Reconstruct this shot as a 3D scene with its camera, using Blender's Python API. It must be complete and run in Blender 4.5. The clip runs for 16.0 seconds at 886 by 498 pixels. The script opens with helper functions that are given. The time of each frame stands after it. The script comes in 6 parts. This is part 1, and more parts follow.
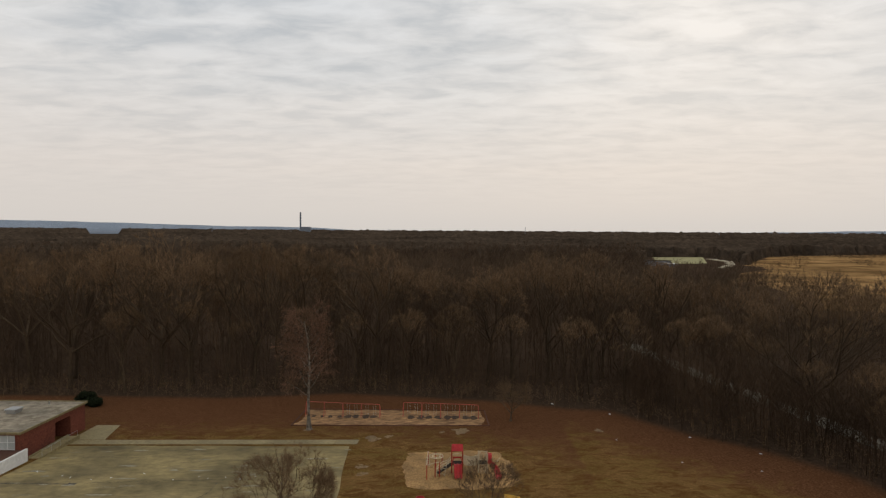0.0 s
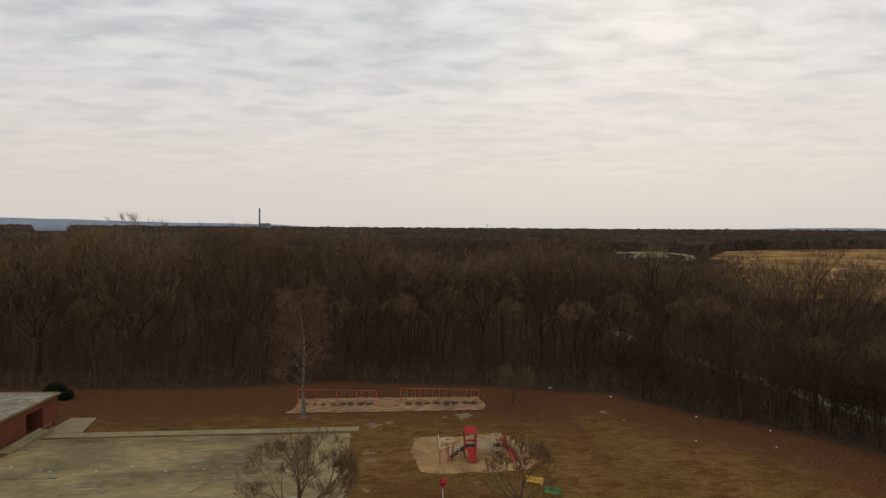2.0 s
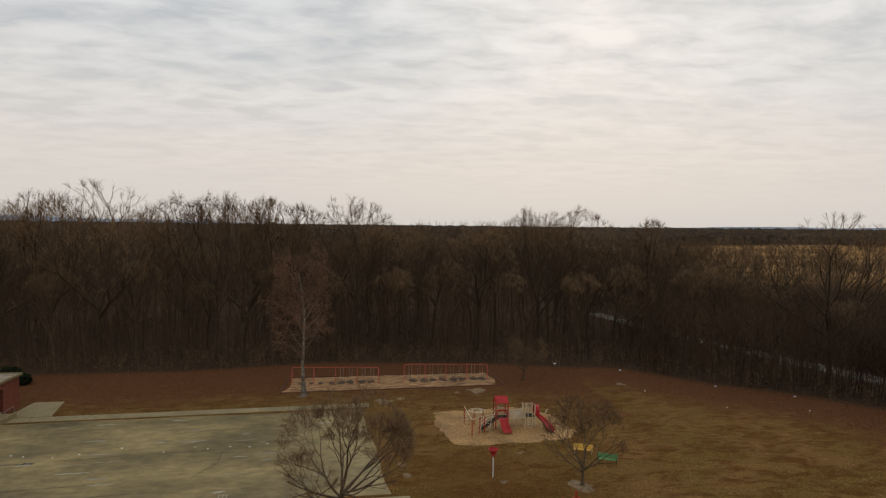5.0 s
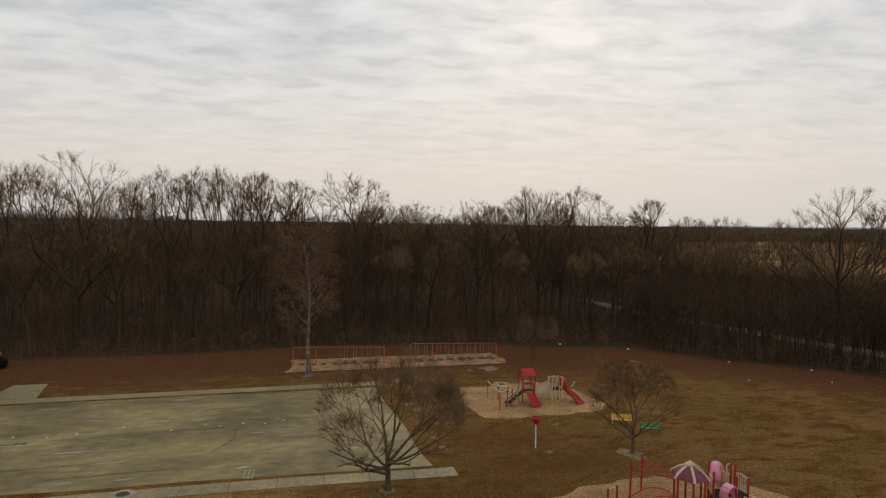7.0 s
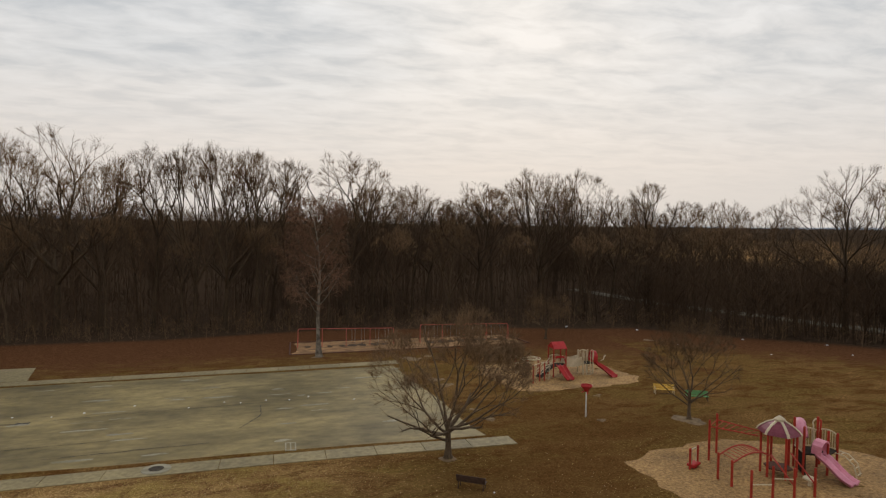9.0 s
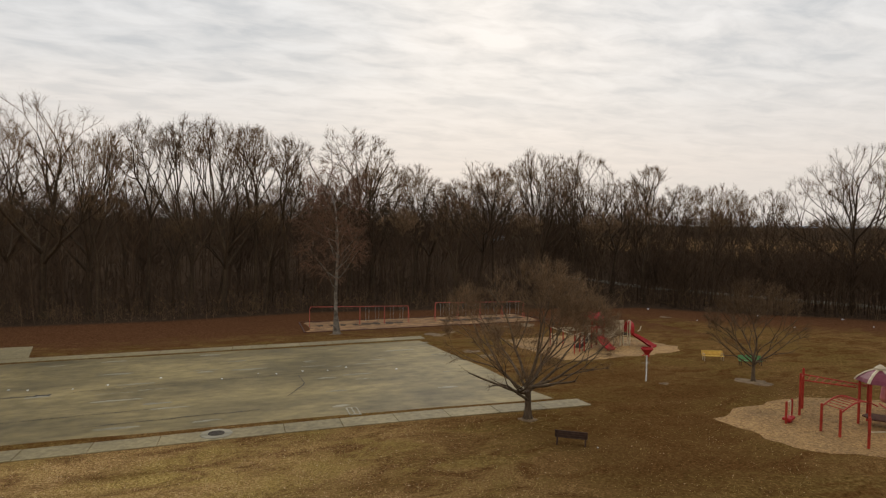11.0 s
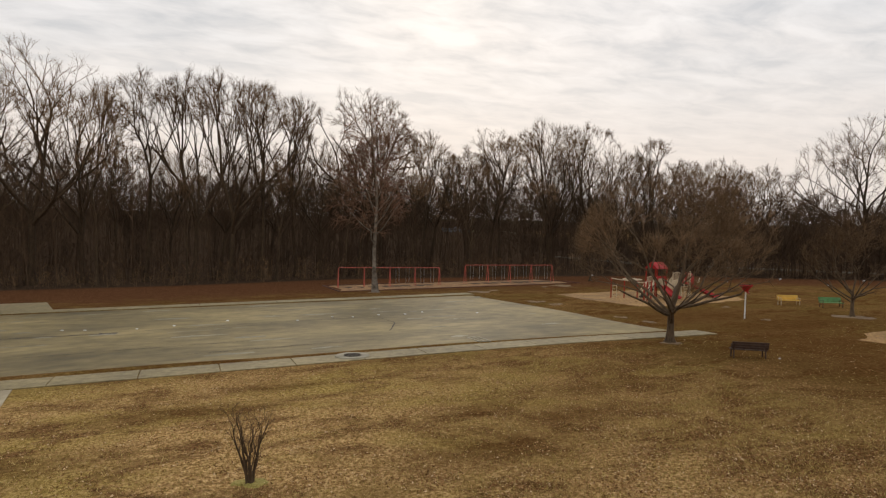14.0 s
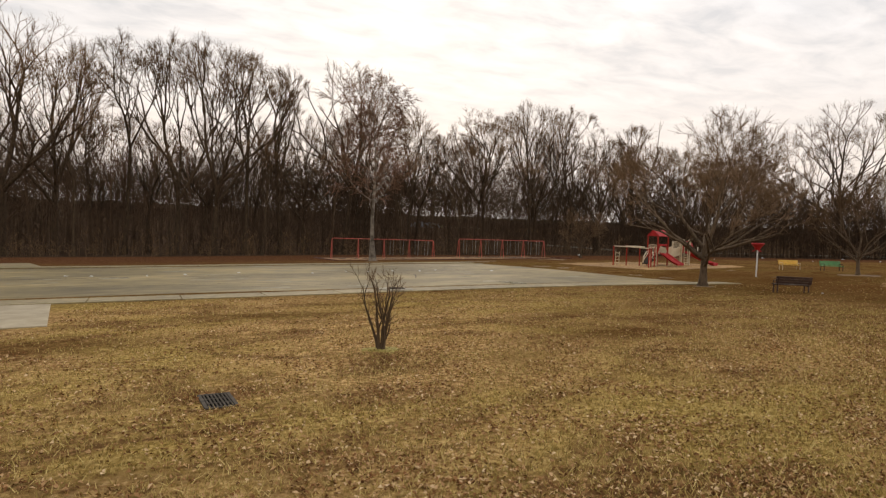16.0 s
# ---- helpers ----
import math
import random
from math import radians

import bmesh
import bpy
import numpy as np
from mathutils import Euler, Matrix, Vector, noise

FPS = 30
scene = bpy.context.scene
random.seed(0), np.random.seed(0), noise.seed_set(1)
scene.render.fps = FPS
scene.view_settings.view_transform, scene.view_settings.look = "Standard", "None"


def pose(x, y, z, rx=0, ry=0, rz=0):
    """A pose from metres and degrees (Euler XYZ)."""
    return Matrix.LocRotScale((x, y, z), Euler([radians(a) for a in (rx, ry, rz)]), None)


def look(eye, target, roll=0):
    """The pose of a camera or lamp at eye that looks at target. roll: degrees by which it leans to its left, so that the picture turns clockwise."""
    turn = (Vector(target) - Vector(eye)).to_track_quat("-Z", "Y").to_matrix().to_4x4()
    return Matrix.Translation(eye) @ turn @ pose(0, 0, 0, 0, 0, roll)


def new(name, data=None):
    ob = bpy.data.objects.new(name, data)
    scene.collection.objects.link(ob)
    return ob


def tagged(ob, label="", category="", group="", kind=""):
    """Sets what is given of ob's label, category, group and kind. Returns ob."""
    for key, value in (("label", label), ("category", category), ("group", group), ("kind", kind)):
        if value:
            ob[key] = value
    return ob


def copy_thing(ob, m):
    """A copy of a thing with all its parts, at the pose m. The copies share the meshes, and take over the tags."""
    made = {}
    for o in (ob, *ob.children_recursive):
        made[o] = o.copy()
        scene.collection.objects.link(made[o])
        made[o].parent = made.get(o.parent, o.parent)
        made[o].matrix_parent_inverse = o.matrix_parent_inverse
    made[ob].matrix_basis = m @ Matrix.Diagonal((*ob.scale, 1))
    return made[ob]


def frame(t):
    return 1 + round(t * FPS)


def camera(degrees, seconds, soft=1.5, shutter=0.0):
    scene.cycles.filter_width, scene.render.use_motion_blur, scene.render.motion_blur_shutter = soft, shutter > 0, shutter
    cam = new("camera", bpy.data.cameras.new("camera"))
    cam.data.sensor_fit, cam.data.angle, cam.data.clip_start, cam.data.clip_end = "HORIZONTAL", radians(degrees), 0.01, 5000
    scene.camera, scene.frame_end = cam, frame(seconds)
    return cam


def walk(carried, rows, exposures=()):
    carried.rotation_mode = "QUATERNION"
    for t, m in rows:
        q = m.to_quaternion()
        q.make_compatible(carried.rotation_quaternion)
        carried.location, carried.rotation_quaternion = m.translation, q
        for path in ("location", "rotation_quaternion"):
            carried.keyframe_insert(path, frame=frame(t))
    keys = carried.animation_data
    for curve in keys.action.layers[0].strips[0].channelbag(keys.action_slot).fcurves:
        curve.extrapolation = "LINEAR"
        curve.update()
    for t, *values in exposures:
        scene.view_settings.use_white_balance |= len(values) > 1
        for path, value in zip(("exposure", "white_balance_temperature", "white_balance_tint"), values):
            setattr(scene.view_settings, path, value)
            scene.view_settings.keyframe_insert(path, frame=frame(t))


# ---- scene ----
cam = camera(72.9, 16.0, soft=1.3)
METRES, EYE, TILT, LEAN, TURN = 66.0, 33.76, -1.7, -0.5, 0.0
PATH = [
    (0, (0.897, 0.196, 33.578), (0.876, 2.195, 33.516), 0.4),
    (0.5, (-0.79, 1.022, 32.735), (-0.779, 3.021, 32.671), 0.3),
    (1, (-2.479, 1.974, 31.92), (-2.433, 3.972, 31.855), 0.3),
    (1.5, (-4.166, 3.024, 31.107), (-4.087, 5.022, 31.04), 0.4),
    (2, (-5.843, 4.15, 30.276), (-5.733, 6.145, 30.206), 0.4),
    (2.5, (-7.505, 5.327, 29.416), (-7.364, 7.321, 29.343), 0.4),
    (3, (-9.148, 6.54, 28.522), (-8.975, 8.531, 28.448), 0.5),
    (3.5, (-10.769, 7.77, 27.592), (-10.568, 9.759, 27.518), 0.5),
    (4, (-12.365, 9.007, 26.631), (-12.135, 10.992, 26.558), 0.5),
    (6.5, (-20.017, 15.025, 21.582), (-19.644, 16.988, 21.505), 0.8),
    (7, (-21.508, 16.179, 20.576), (-21.108, 18.137, 20.499), 0.8),
    (7.5, (-22.999, 17.321, 19.587), (-22.571, 19.273, 19.51), 0.8),
    (8, (-24.499, 18.455, 18.617), (-24.043, 20.401, 18.54), 0.8),
    (8.5, (-26.013, 19.585, 17.668), (-25.53, 21.525, 17.593), 0.8),
    (9, (-27.549, 20.718, 16.739), (-27.038, 22.65, 16.667), 0.8),
    (11.5, (-35.656, 26.533, 12.274), (-35.008, 28.423, 12.196), 1.0),
    (12, (-37.343, 27.722, 11.377), (-36.668, 29.603, 11.298), 1.1),
    (12.5, (-39.023, 28.904, 10.466), (-38.321, 30.776, 10.387), 1.2),
    (13, (-40.673, 30.062, 9.538), (-39.944, 31.923, 9.457), 1.3),
    (13.5, (-42.259, 31.174, 8.593), (-41.507, 33.025, 8.509), 1.4),
    (14, (-43.74, 32.208, 7.634), (-42.963, 34.049, 7.55), 1.3),
    (14.5, (-45.064, 33.126, 6.672), (-44.258, 34.955, 6.587), 1.4),
    (15, (-46.165, 33.883, 5.721), (-45.331, 35.698, 5.634), 1.6),
    (15.5, (-46.967, 34.418, 4.805), (-46.103, 36.22, 4.72), 1.9),
    (16, (-47.378, 34.664, 3.959), (-46.487, 36.452, 3.873), 2.1),
]
walk(cam, [(t, look(eye, target, roll)) for t, eye, target, roll in PATH],
     exposures=[(0.0, -0.04, 6500, 10), (7.0, -0.03, 6500, 10), (9.0, 0.02, 6500, 10), (12.5, 0.13, 6600, 11), (14.5, 0.24, 6680, 12.5), (16.0, 0.41, 6850, 13.8)])

# ---- light: a pale overcast winter sky ----
SUN_EL, SUN_AZ = 30.0, 20.0      # degrees; the brighter part of the cloud lies ahead, over the woods
wd = bpy.data.worlds.new("overcast_sky")
scene.world = wd
wd.use_nodes = True
wn, wl = wd.node_tree.nodes, wd.node_tree.links
wn.clear()


def wnode(kind, **kw):
    n = wn.new(kind)
    for k, v in kw.items():
        n.inputs[k].default_value = v
    return n


w_out, w_bg = wn.new("ShaderNodeOutputWorld"), wn.new("ShaderNodeBackground")
sky = wn.new("ShaderNodeTexSky")
sky.sky_type, sky.sun_disc = "NISHITA", False
sky.sun_elevation, sky.sun_rotation = radians(SUN_EL), radians(SUN_AZ)
sky.air_density, sky.dust_density = 1.5, 4.0
w_tc, w_sep = wn.new("ShaderNodeTexCoord"), wn.new("ShaderNodeSeparateXYZ")
wl.new(w_tc.outputs["Generated"], w_sep.inputs[0])
w_z = wn.new("ShaderNodeMath")
w_z.operation, w_z.inputs[1].default_value = "MAXIMUM", 0.0
wl.new(w_sep.outputs["Z"], w_z.inputs[0])
w_za = wn.new("ShaderNodeMath")
w_za.operation, w_za.inputs[1].default_value = "ADD", 0.10
wl.new(w_z.outputs[0], w_za.inputs[0])
w_flat = wn.new("ShaderNodeVectorMath")
w_flat.operation = "DIVIDE"
w_comb = wn.new("ShaderNodeCombineXYZ")
for k in "XYZ":
    wl.new(w_za.outputs[0], w_comb.inputs[k])
wl.new(w_tc.outputs["Generated"], w_flat.inputs[0])
wl.new(w_comb.outputs[0], w_flat.inputs[1])


def cloud(scale, stretch, detail, seed):
    mp = wn.new("ShaderNodeMapping")
    mp.inputs["Scale"].default_value = (stretch, 1.0, 0.0)
    mp.inputs["Location"].default_value = (seed, seed * 0.7, seed)
    mp.inputs["Rotation"].default_value = (0, 0, radians(14))
    wl.new(w_flat.outputs[0], mp.inputs["Vector"])
    n = wnode("ShaderNodeTexNoise", Scale=scale, Detail=detail, Roughness=0.55, Distortion=0.35)
    wl.new(mp.outputs[0], n.inputs["Vector"])
    return n.outputs["Fac"]


def wramp(fac, stops):
    r = wn.new("ShaderNodeValToRGB")
    wl.new(fac, r.inputs[0])
    while len(r.color_ramp.elements) < len(stops):
        r.color_ramp.elements.new(0.5)
    for e, (p, c) in zip(r.color_ramp.elements, stops):
        e.position, e.color = p, (*c, 1)
    return r.outputs[0]


def wmix(a, b, fac, mode="MIX"):
    m = wn.new("ShaderNodeMix")
    m.data_type, m.blend_type = "RGBA", mode
    for sock, val in ((m.inputs["Factor"], fac), (m.inputs[6], a), (m.inputs[7], b)):
        if isinstance(val, (int, float)):
            sock.default_value = val
        elif isinstance(val, tuple):
            sock.default_value = (*val, 1)
        else:
            wl.new(val, sock)
    return m.outputs[2]


# the veil: creamy near the horizon, whiter higher up
veil = wramp(w_z.outputs[0], [(0.0, (0.70, 0.655, 0.61)), (0.10, (0.76, 0.70, 0.65)), (0.22, (0.76, 0.735, 0.71)), (0.42, (0.74, 0.745, 0.75)), (1.0, (0.70, 0.72, 0.745))])
big = wramp(cloud(1.1, 0.55, 6.0, 3.1), [(0.34, (0.86, 0.895, 0.93)), (0.50, (0.95, 0.965, 0.98)), (0.66, (1.00, 1.00, 1.00))])
fine = wramp(cloud(5.8, 0.62, 10.0, 8.4), [(0.34, (0.78, 0.805, 0.83)), (0.50, (0.97, 0.97, 0.97)), (0.64, (1.09, 1.085, 1.08))])
fade = wramp(w_z.outputs[0], [(0.03, (0.0, 0.0, 0.0)), (0.30, (1.0, 1.0, 1.0))])
both = wmix(big, fine, 1.0, "MULTIPLY")
streaks = wmix((1.0, 1.0, 1.0), both, fade)
clouds = wmix(veil, streaks, 1.0, "MULTIPLY")
w_bg.inputs["Strength"].default_value = 1.0
blue = wmix((0, 0, 0), sky.outputs[0], 0.10)       # the clear sky at strength 0.10, showing thinly through the cloud
wl.new(wmix(clouds, blue, 0.04), w_bg.inputs["Color"])
wl.new(w_bg.outputs[0], w_out.inputs[0])

sun = new("sun", bpy.data.lights.new("sun", "SUN"))
sun.data.energy, sun.data.angle, sun.data.color = 0.6, radians(25), (1.0, 0.93, 0.84)
az = radians(SUN_AZ)
sun.matrix_world = look((math.sin(az) * 50, math.cos(az) * 50, 50 * math.tan(radians(SUN_EL))), (0, 0, 0))


# ---- materials ----
def mat(name, a, b, scale=2.0, rough=0.85, bump=0.3, stain=0.25, stain_scale=0.25, metal=0.0, vary=0.0, spec=0.3, depth=0.02, stretch=(1, 1, 1), local=False):
    """Two colours in a fine grain, broad stains over them, relief, and a shade of its own for each object."""
    m = bpy.data.materials.new(name)
    m.use_nodes = True
    n, l = m.node_tree.nodes, m.node_tree.links
    p = n["Principled BSDF"]
    p.inputs["Roughness"].default_value, p.inputs["Metallic"].default_value = rough, metal
    p.inputs["Specular IOR Level"].default_value = spec
    if local:
        where = n.new("ShaderNodeTexCoord").outputs["Object"]
    else:
        where = n.new("ShaderNodeNewGeometry").outputs["Position"]
    mp = n.new("ShaderNodeMapping")
    mp.inputs["Scale"].default_value = stretch
    l.new(where, mp.inputs["Vector"])
    t1, t2 = n.new("ShaderNodeTexNoise"), n.new("ShaderNodeTexNoise")
    t1.inputs["Scale"].default_value, t1.inputs["Detail"].default_value, t1.inputs["Roughness"].default_value = scale, 8, 0.65
    t2.inputs["Scale"].default_value, t2.inputs["Detail"].default_value = stain_scale, 5
    for t in (t1, t2):
        l.new(mp.outputs[0], t.inputs["Vector"])
    r = n.new("ShaderNodeValToRGB")
    r.color_ramp.elements[0].position, r.color_ramp.elements[0].color = 0.36, (*a, 1)
    r.color_ramp.elements[1].position, r.color_ramp.elements[1].color = 0.64, (*b, 1)
    l.new(t1.outputs["Fac"], r.inputs[0])
    s = n.new("ShaderNodeMapRange")
    s.inputs["From Min"].default_value, s.inputs["From Max"].default_value = 0.3, 0.7
    s.inputs["To Min"].default_value, s.inputs["To Max"].default_value = 1 - stain, 1 + stain
    l.new(t2.outputs["Fac"], s.inputs["Value"])
    value = s.outputs[0]
    if vary:
        oi, v, mu = n.new("ShaderNodeObjectInfo"), n.new("ShaderNodeMapRange"), n.new("ShaderNodeMath")
        v.inputs["To Min"].default_value, v.inputs["To Max"].default_value = 1 - vary, 1 + vary
        mu.operation = "MULTIPLY"
        l.new(oi.outputs["Random"], v.inputs["Value"])
        l.new(v.outputs[0], mu.inputs[0])
        l.new(value, mu.inputs[1])
        value = mu.outputs[0]
    h = n.new("ShaderNodeHueSaturation")
    l.new(r.outputs[0], h.inputs["Color"])
    l.new(value, h.inputs["Value"])
    l.new(h.outputs[0], p.inputs["Base Color"])
    if bump:
        bu = n.new("ShaderNodeBump")
        bu.inputs["Strength"].default_value, bu.inputs["Distance"].default_value = bump, depth
        l.new(t1.outputs["Fac"], bu.inputs["Height"])
        l.new(bu.outputs[0], p.inputs["Normal"])
    return m


M_BARK = mat("bark", (0.044, 0.030, 0.018), (0.100, 0.067, 0.039), scale=6, bump=0.6, vary=0.25, stretch=(1, 1, 0.25), spec=0.1)
M_TWIG = mat("twig_bark", (0.108, 0.066, 0.034), (0.190, 0.119, 0.064), scale=3, bump=0, vary=0.25, spec=0.05)
M_FIELDBARK = mat("grey_brown_field_bark", (0.068, 0.046, 0.028), (0.155, 0.108, 0.066), scale=6, bump=0.6, stretch=(1, 1, 0.25), spec=0.1)
M_MID = mat("grey_brown_bark", (0.068, 0.046, 0.029), (0.138, 0.092, 0.057), scale=0.25, bump=0, stain=0.35, stain_scale=0.04, spec=0.03)
M_PALE = mat("pale_sycamore_bark", (0.085, 0.066, 0.047), (0.30, 0.255, 0.20), scale=2.2, bump=0.4, spec=0.1)
M_RUST = mat("rusty_twigs", (0.14, 0.074, 0.044), (0.24, 0.135, 0.085), scale=3, bump=0, spec=0.05)
M_DEEP = mat("far_woods_bark", (0.044, 0.029, 0.018), (0.099, 0.063, 0.038), scale=0.12, bump=0, stain=0.45, stain_scale=0.02, spec=0.02)
M_CANOPY = mat("distant_canopy", (0.040, 0.030, 0.022), (0.085, 0.060, 0.040), scale=0.09, bump=1.0, depth=4.0, stain=0.35, stain_scale=0.006, spec=0.0)
M_ASPH = mat("worn_asphalt", (0.146, 0.110, 0.044), (0.248, 0.187, 0.078), scale=0.9, rough=0.62, bump=0.2, stain=0.48, stain_scale=0.13, spec=0.2, stretch=(0.7, 1.2, 1))
M_CONC = mat("old_concrete", (0.170, 0.130, 0.056), (0.28, 0.220, 0.105), scale=2.5, rough=0.7, bump=0.2, stain=0.2, vary=0.10, spec=0.4)
M_PAD = mat("smooth_pale_concrete", (0.27, 0.218, 0.130), (0.38, 0.312, 0.200), scale=1.5, rough=0.6, bump=0.1, stain=0.15, spec=0.3)
M_SAND = mat("sand_bed", (0.125, 0.056, 0.022), (0.40, 0.228, 0.096), scale=1.1, bump=0.5, depth=0.1, stain=0.3, stain_scale=0.5, stretch=(0.6, 1.3, 1))
M_MULCH = mat("wood_chip_mulch", (0.165, 0.082, 0.026), (0.42, 0.248, 0.088), scale=5.0, bump=0.8, depth=0.08, stain=0.3, stain_scale=0.35)
M_TIMBER = mat("red_brown_timber_edging", (0.060, 0.022, 0.012), (0.11, 0.045, 0.024), scale=5, bump=0.3)
M_ROAD = mat("grey_road", (0.095, 0.082, 0.060), (0.165, 0.145, 0.110), scale=1.0, rough=0.95, bump=0.2, spec=0.05)
M_RED = mat("red_powder_coat", (0.29, 0.026, 0.014), (0.37, 0.044, 0.024), scale=3, rough=0.55, bump=0.05, stain=0.15, stain_scale=0.8, spec=0.18)
M_REDP = mat("red_plastic", (0.34, 0.016, 0.016), (0.43, 0.030, 0.027), scale=2, rough=0.5, bump=0.03, stain=0.15, stain_scale=0.8, spec=0.25)
M_ORANGE = mat("faded_red_swing_pipe", (0.44, 0.075, 0.050), (0.54, 0.130, 0.090), scale=3, rough=0.5, bump=0.05)
M_PINK = mat("faded_pink_plastic", (0.55, 0.17, 0.23), (0.68, 0.27, 0.34), scale=2, rough=0.4, bump=0.03, stain=0.15, stain_scale=0.9, spec=0.5)
M_PURP = mat("faded_magenta_plastic", (0.140, 0.022, 0.038), (0.20, 0.042, 0.060), scale=2, rough=0.45, bump=0.03, stain=0.15, stain_scale=0.9)
M_TAN = mat("tan_plastic", (0.48, 0.38, 0.24), (0.60, 0.50, 0.34), scale=2, rough=0.5, bump=0.03, stain=0.15, stain_scale=0.9)
M_DARK = mat("black_rubber_deck", (0.022, 0.017, 0.013), (0.05, 0.04, 0.03), scale=6, rough=0.85, bump=0.1, spec=0.08)
M_STEEL = mat("galvanised_steel", (0.35, 0.35, 0.34), (0.5, 0.5, 0.48), scale=6, rough=0.45, bump=0.05, metal=0.8)
M_WHITE = mat("white_paint", (0.66, 0.65, 0.60), (0.80, 0.79, 0.75), scale=3, rough=0.5, bump=0.05, stain=0.1)
M_YEL = mat("yellow_paint", (0.62, 0.36, 0.05), (0.74, 0.46, 0.09), scale=3, rough=0.5, bump=0.05)
M_GREEN = mat("green_paint", (0.075, 0.22, 0.07), (0.12, 0.30, 0.11), scale=3, rough=0.5, bump=0.05)
M_BROWN = mat("dark_brown_steel", (0.042, 0.022, 0.015), (0.08, 0.045, 0.03), scale=5, rough=0.55, bump=0.1)
M_IRON = mat("cast_iron", (0.044, 0.036, 0.027), (0.092, 0.076, 0.058), scale=8, rough=0.8, bump=0.3, metal=0.0, spec=0.12)
# near-black that paints the shade inside the drain
M_PITSHADE = mat("pit_shade", (0.008, 0.007, 0.006), (0.015, 0.013, 0.01), scale=5, bump=0.1, spec=0.0, rough=1.0)
M_BRICK = mat("red_brick", (0.120, 0.032, 0.018), (0.20, 0.060, 0.034), scale=3, bump=0.3, stain=0.2, vary=0.08)
M_ROOF = mat("gravel_roof", (0.130, 0.100, 0.062), (0.33, 0.275, 0.195), scale=0.6, rough=0.75, bump=0.3, stain=0.35, stain_scale=0.18)
M_GLASS = mat("window_pane", (0.42, 0.44, 0.40), (0.55, 0.56, 0.52), scale=0.8, rough=0.12, bump=0, spec=0.8)
M_GLASSG = mat("green_panel", (0.14, 0.20, 0.09), (0.22, 0.29, 0.14), scale=0.8, rough=0.25, bump=0, spec=0.6)
M_DOOR = mat("dark_door", (0.02, 0.016, 0.014), (0.04, 0.03, 0.025), scale=3, rough=0.5, bump=0.1)


def flecks(name, stops):
    """Small loose pieces, each with a shade of its own."""
    m = bpy.data.materials.new(name)
    m.use_nodes = True
    n, l = m.node_tree.nodes, m.node_tree.links
    p = n["Principled BSDF"]
    p.inputs["Roughness"].default_value, p.inputs["Specular IOR Level"].default_value = 0.9, 0.05
    r = n.new("ShaderNodeValToRGB")
    while len(r.color_ramp.elements) < len(stops):
        r.color_ramp.elements.new(0.5)
    for e, (q, c) in zip(r.color_ramp.elements, stops):
        e.position, e.color = q, (*c, 1)
    l.new(n.new("ShaderNodeNewGeometry").outputs["Random Per Island"], r.inputs[0])
    l.new(r.outputs[0], p.inputs["Base Color"])
    return m


M_LEAF = flecks("fallen_leaves", [(0.0, (0.09, 0.038, 0.014)), (0.45, (0.29, 0.140, 0.055)), (0.8, (0.52, 0.33, 0.16)), (1.0, (0.74, 0.56, 0.34))])
M_GRASS = flecks("dry_grass", [(0.0, (0.14, 0.092, 0.022)), (0.5, (0.39, 0.285, 0.085)), (1.0, (0.66, 0.51, 0.21))])
M_EVERGREEN = flecks("evergreen_leaves", [(0.0, (0.010, 0.014, 0.007)), (1.0, (0.035, 0.042, 0.020))])
M_MOSS = mat("yellow_green_moss", (0.25, 0.205, 0.045), (0.38, 0.31, 0.085), scale=12, bump=0.6)
M_MARSH = mat("golden_marsh_grass", (0.140, 0.078, 0.031), (0.35, 0.208, 0.088), scale=0.035, bump=0.3, depth=0.5, stain=0.45, stain_scale=0.012, spec=0.0, rough=1.0)
M_PITCH = mat("mown_green_pitch", (0.19, 0.17, 0.05), (0.27, 0.24, 0.08), scale=0.1, bump=0.1)
# pale blue stands for distance haze, put into the hills' colour
M_HAZEHILL = mat("haze_blue_far_hill", (0.33, 0.38, 0.45), (0.38, 0.43, 0.50), scale=0.004, bump=0, spec=0.0)
M_WATER = mat("pale_river", (0.30, 0.32, 0.34), (0.36, 0.38, 0.40), scale=0.01, rough=0.15, bump=0.02, spec=0.6)
M_PLANT = mat("grey_blue_plant", (0.16, 0.18, 0.21), (0.24, 0.26, 0.29), scale=0.05, bump=0, spec=0.1)
M_LITTER = mat("white_litter", (0.60, 0.60, 0.57), (0.75, 0.75, 0.72), scale=9, bump=0.2)
M_CRACK = mat("dark_crack_filler", (0.035, 0.030, 0.024), (0.07, 0.06, 0.05), scale=6, bump=0.3)
M_PATCH = mat("pale_worn_patch", (0.20, 0.172, 0.105), (0.32, 0.285, 0.20), scale=1.6, rough=0.7, bump=0.25, stretch=(0.5, 1.2, 1))
M_DAMP = mat("damp_dark_sand", (0.040, 0.022, 0.011), (0.080, 0.045, 0.024), scale=4, bump=0.4)
M_BARE = mat("bare_sandy_soil", (0.115, 0.070, 0.030), (0.215, 0.140, 0.068), scale=2.5, bump=0.5)


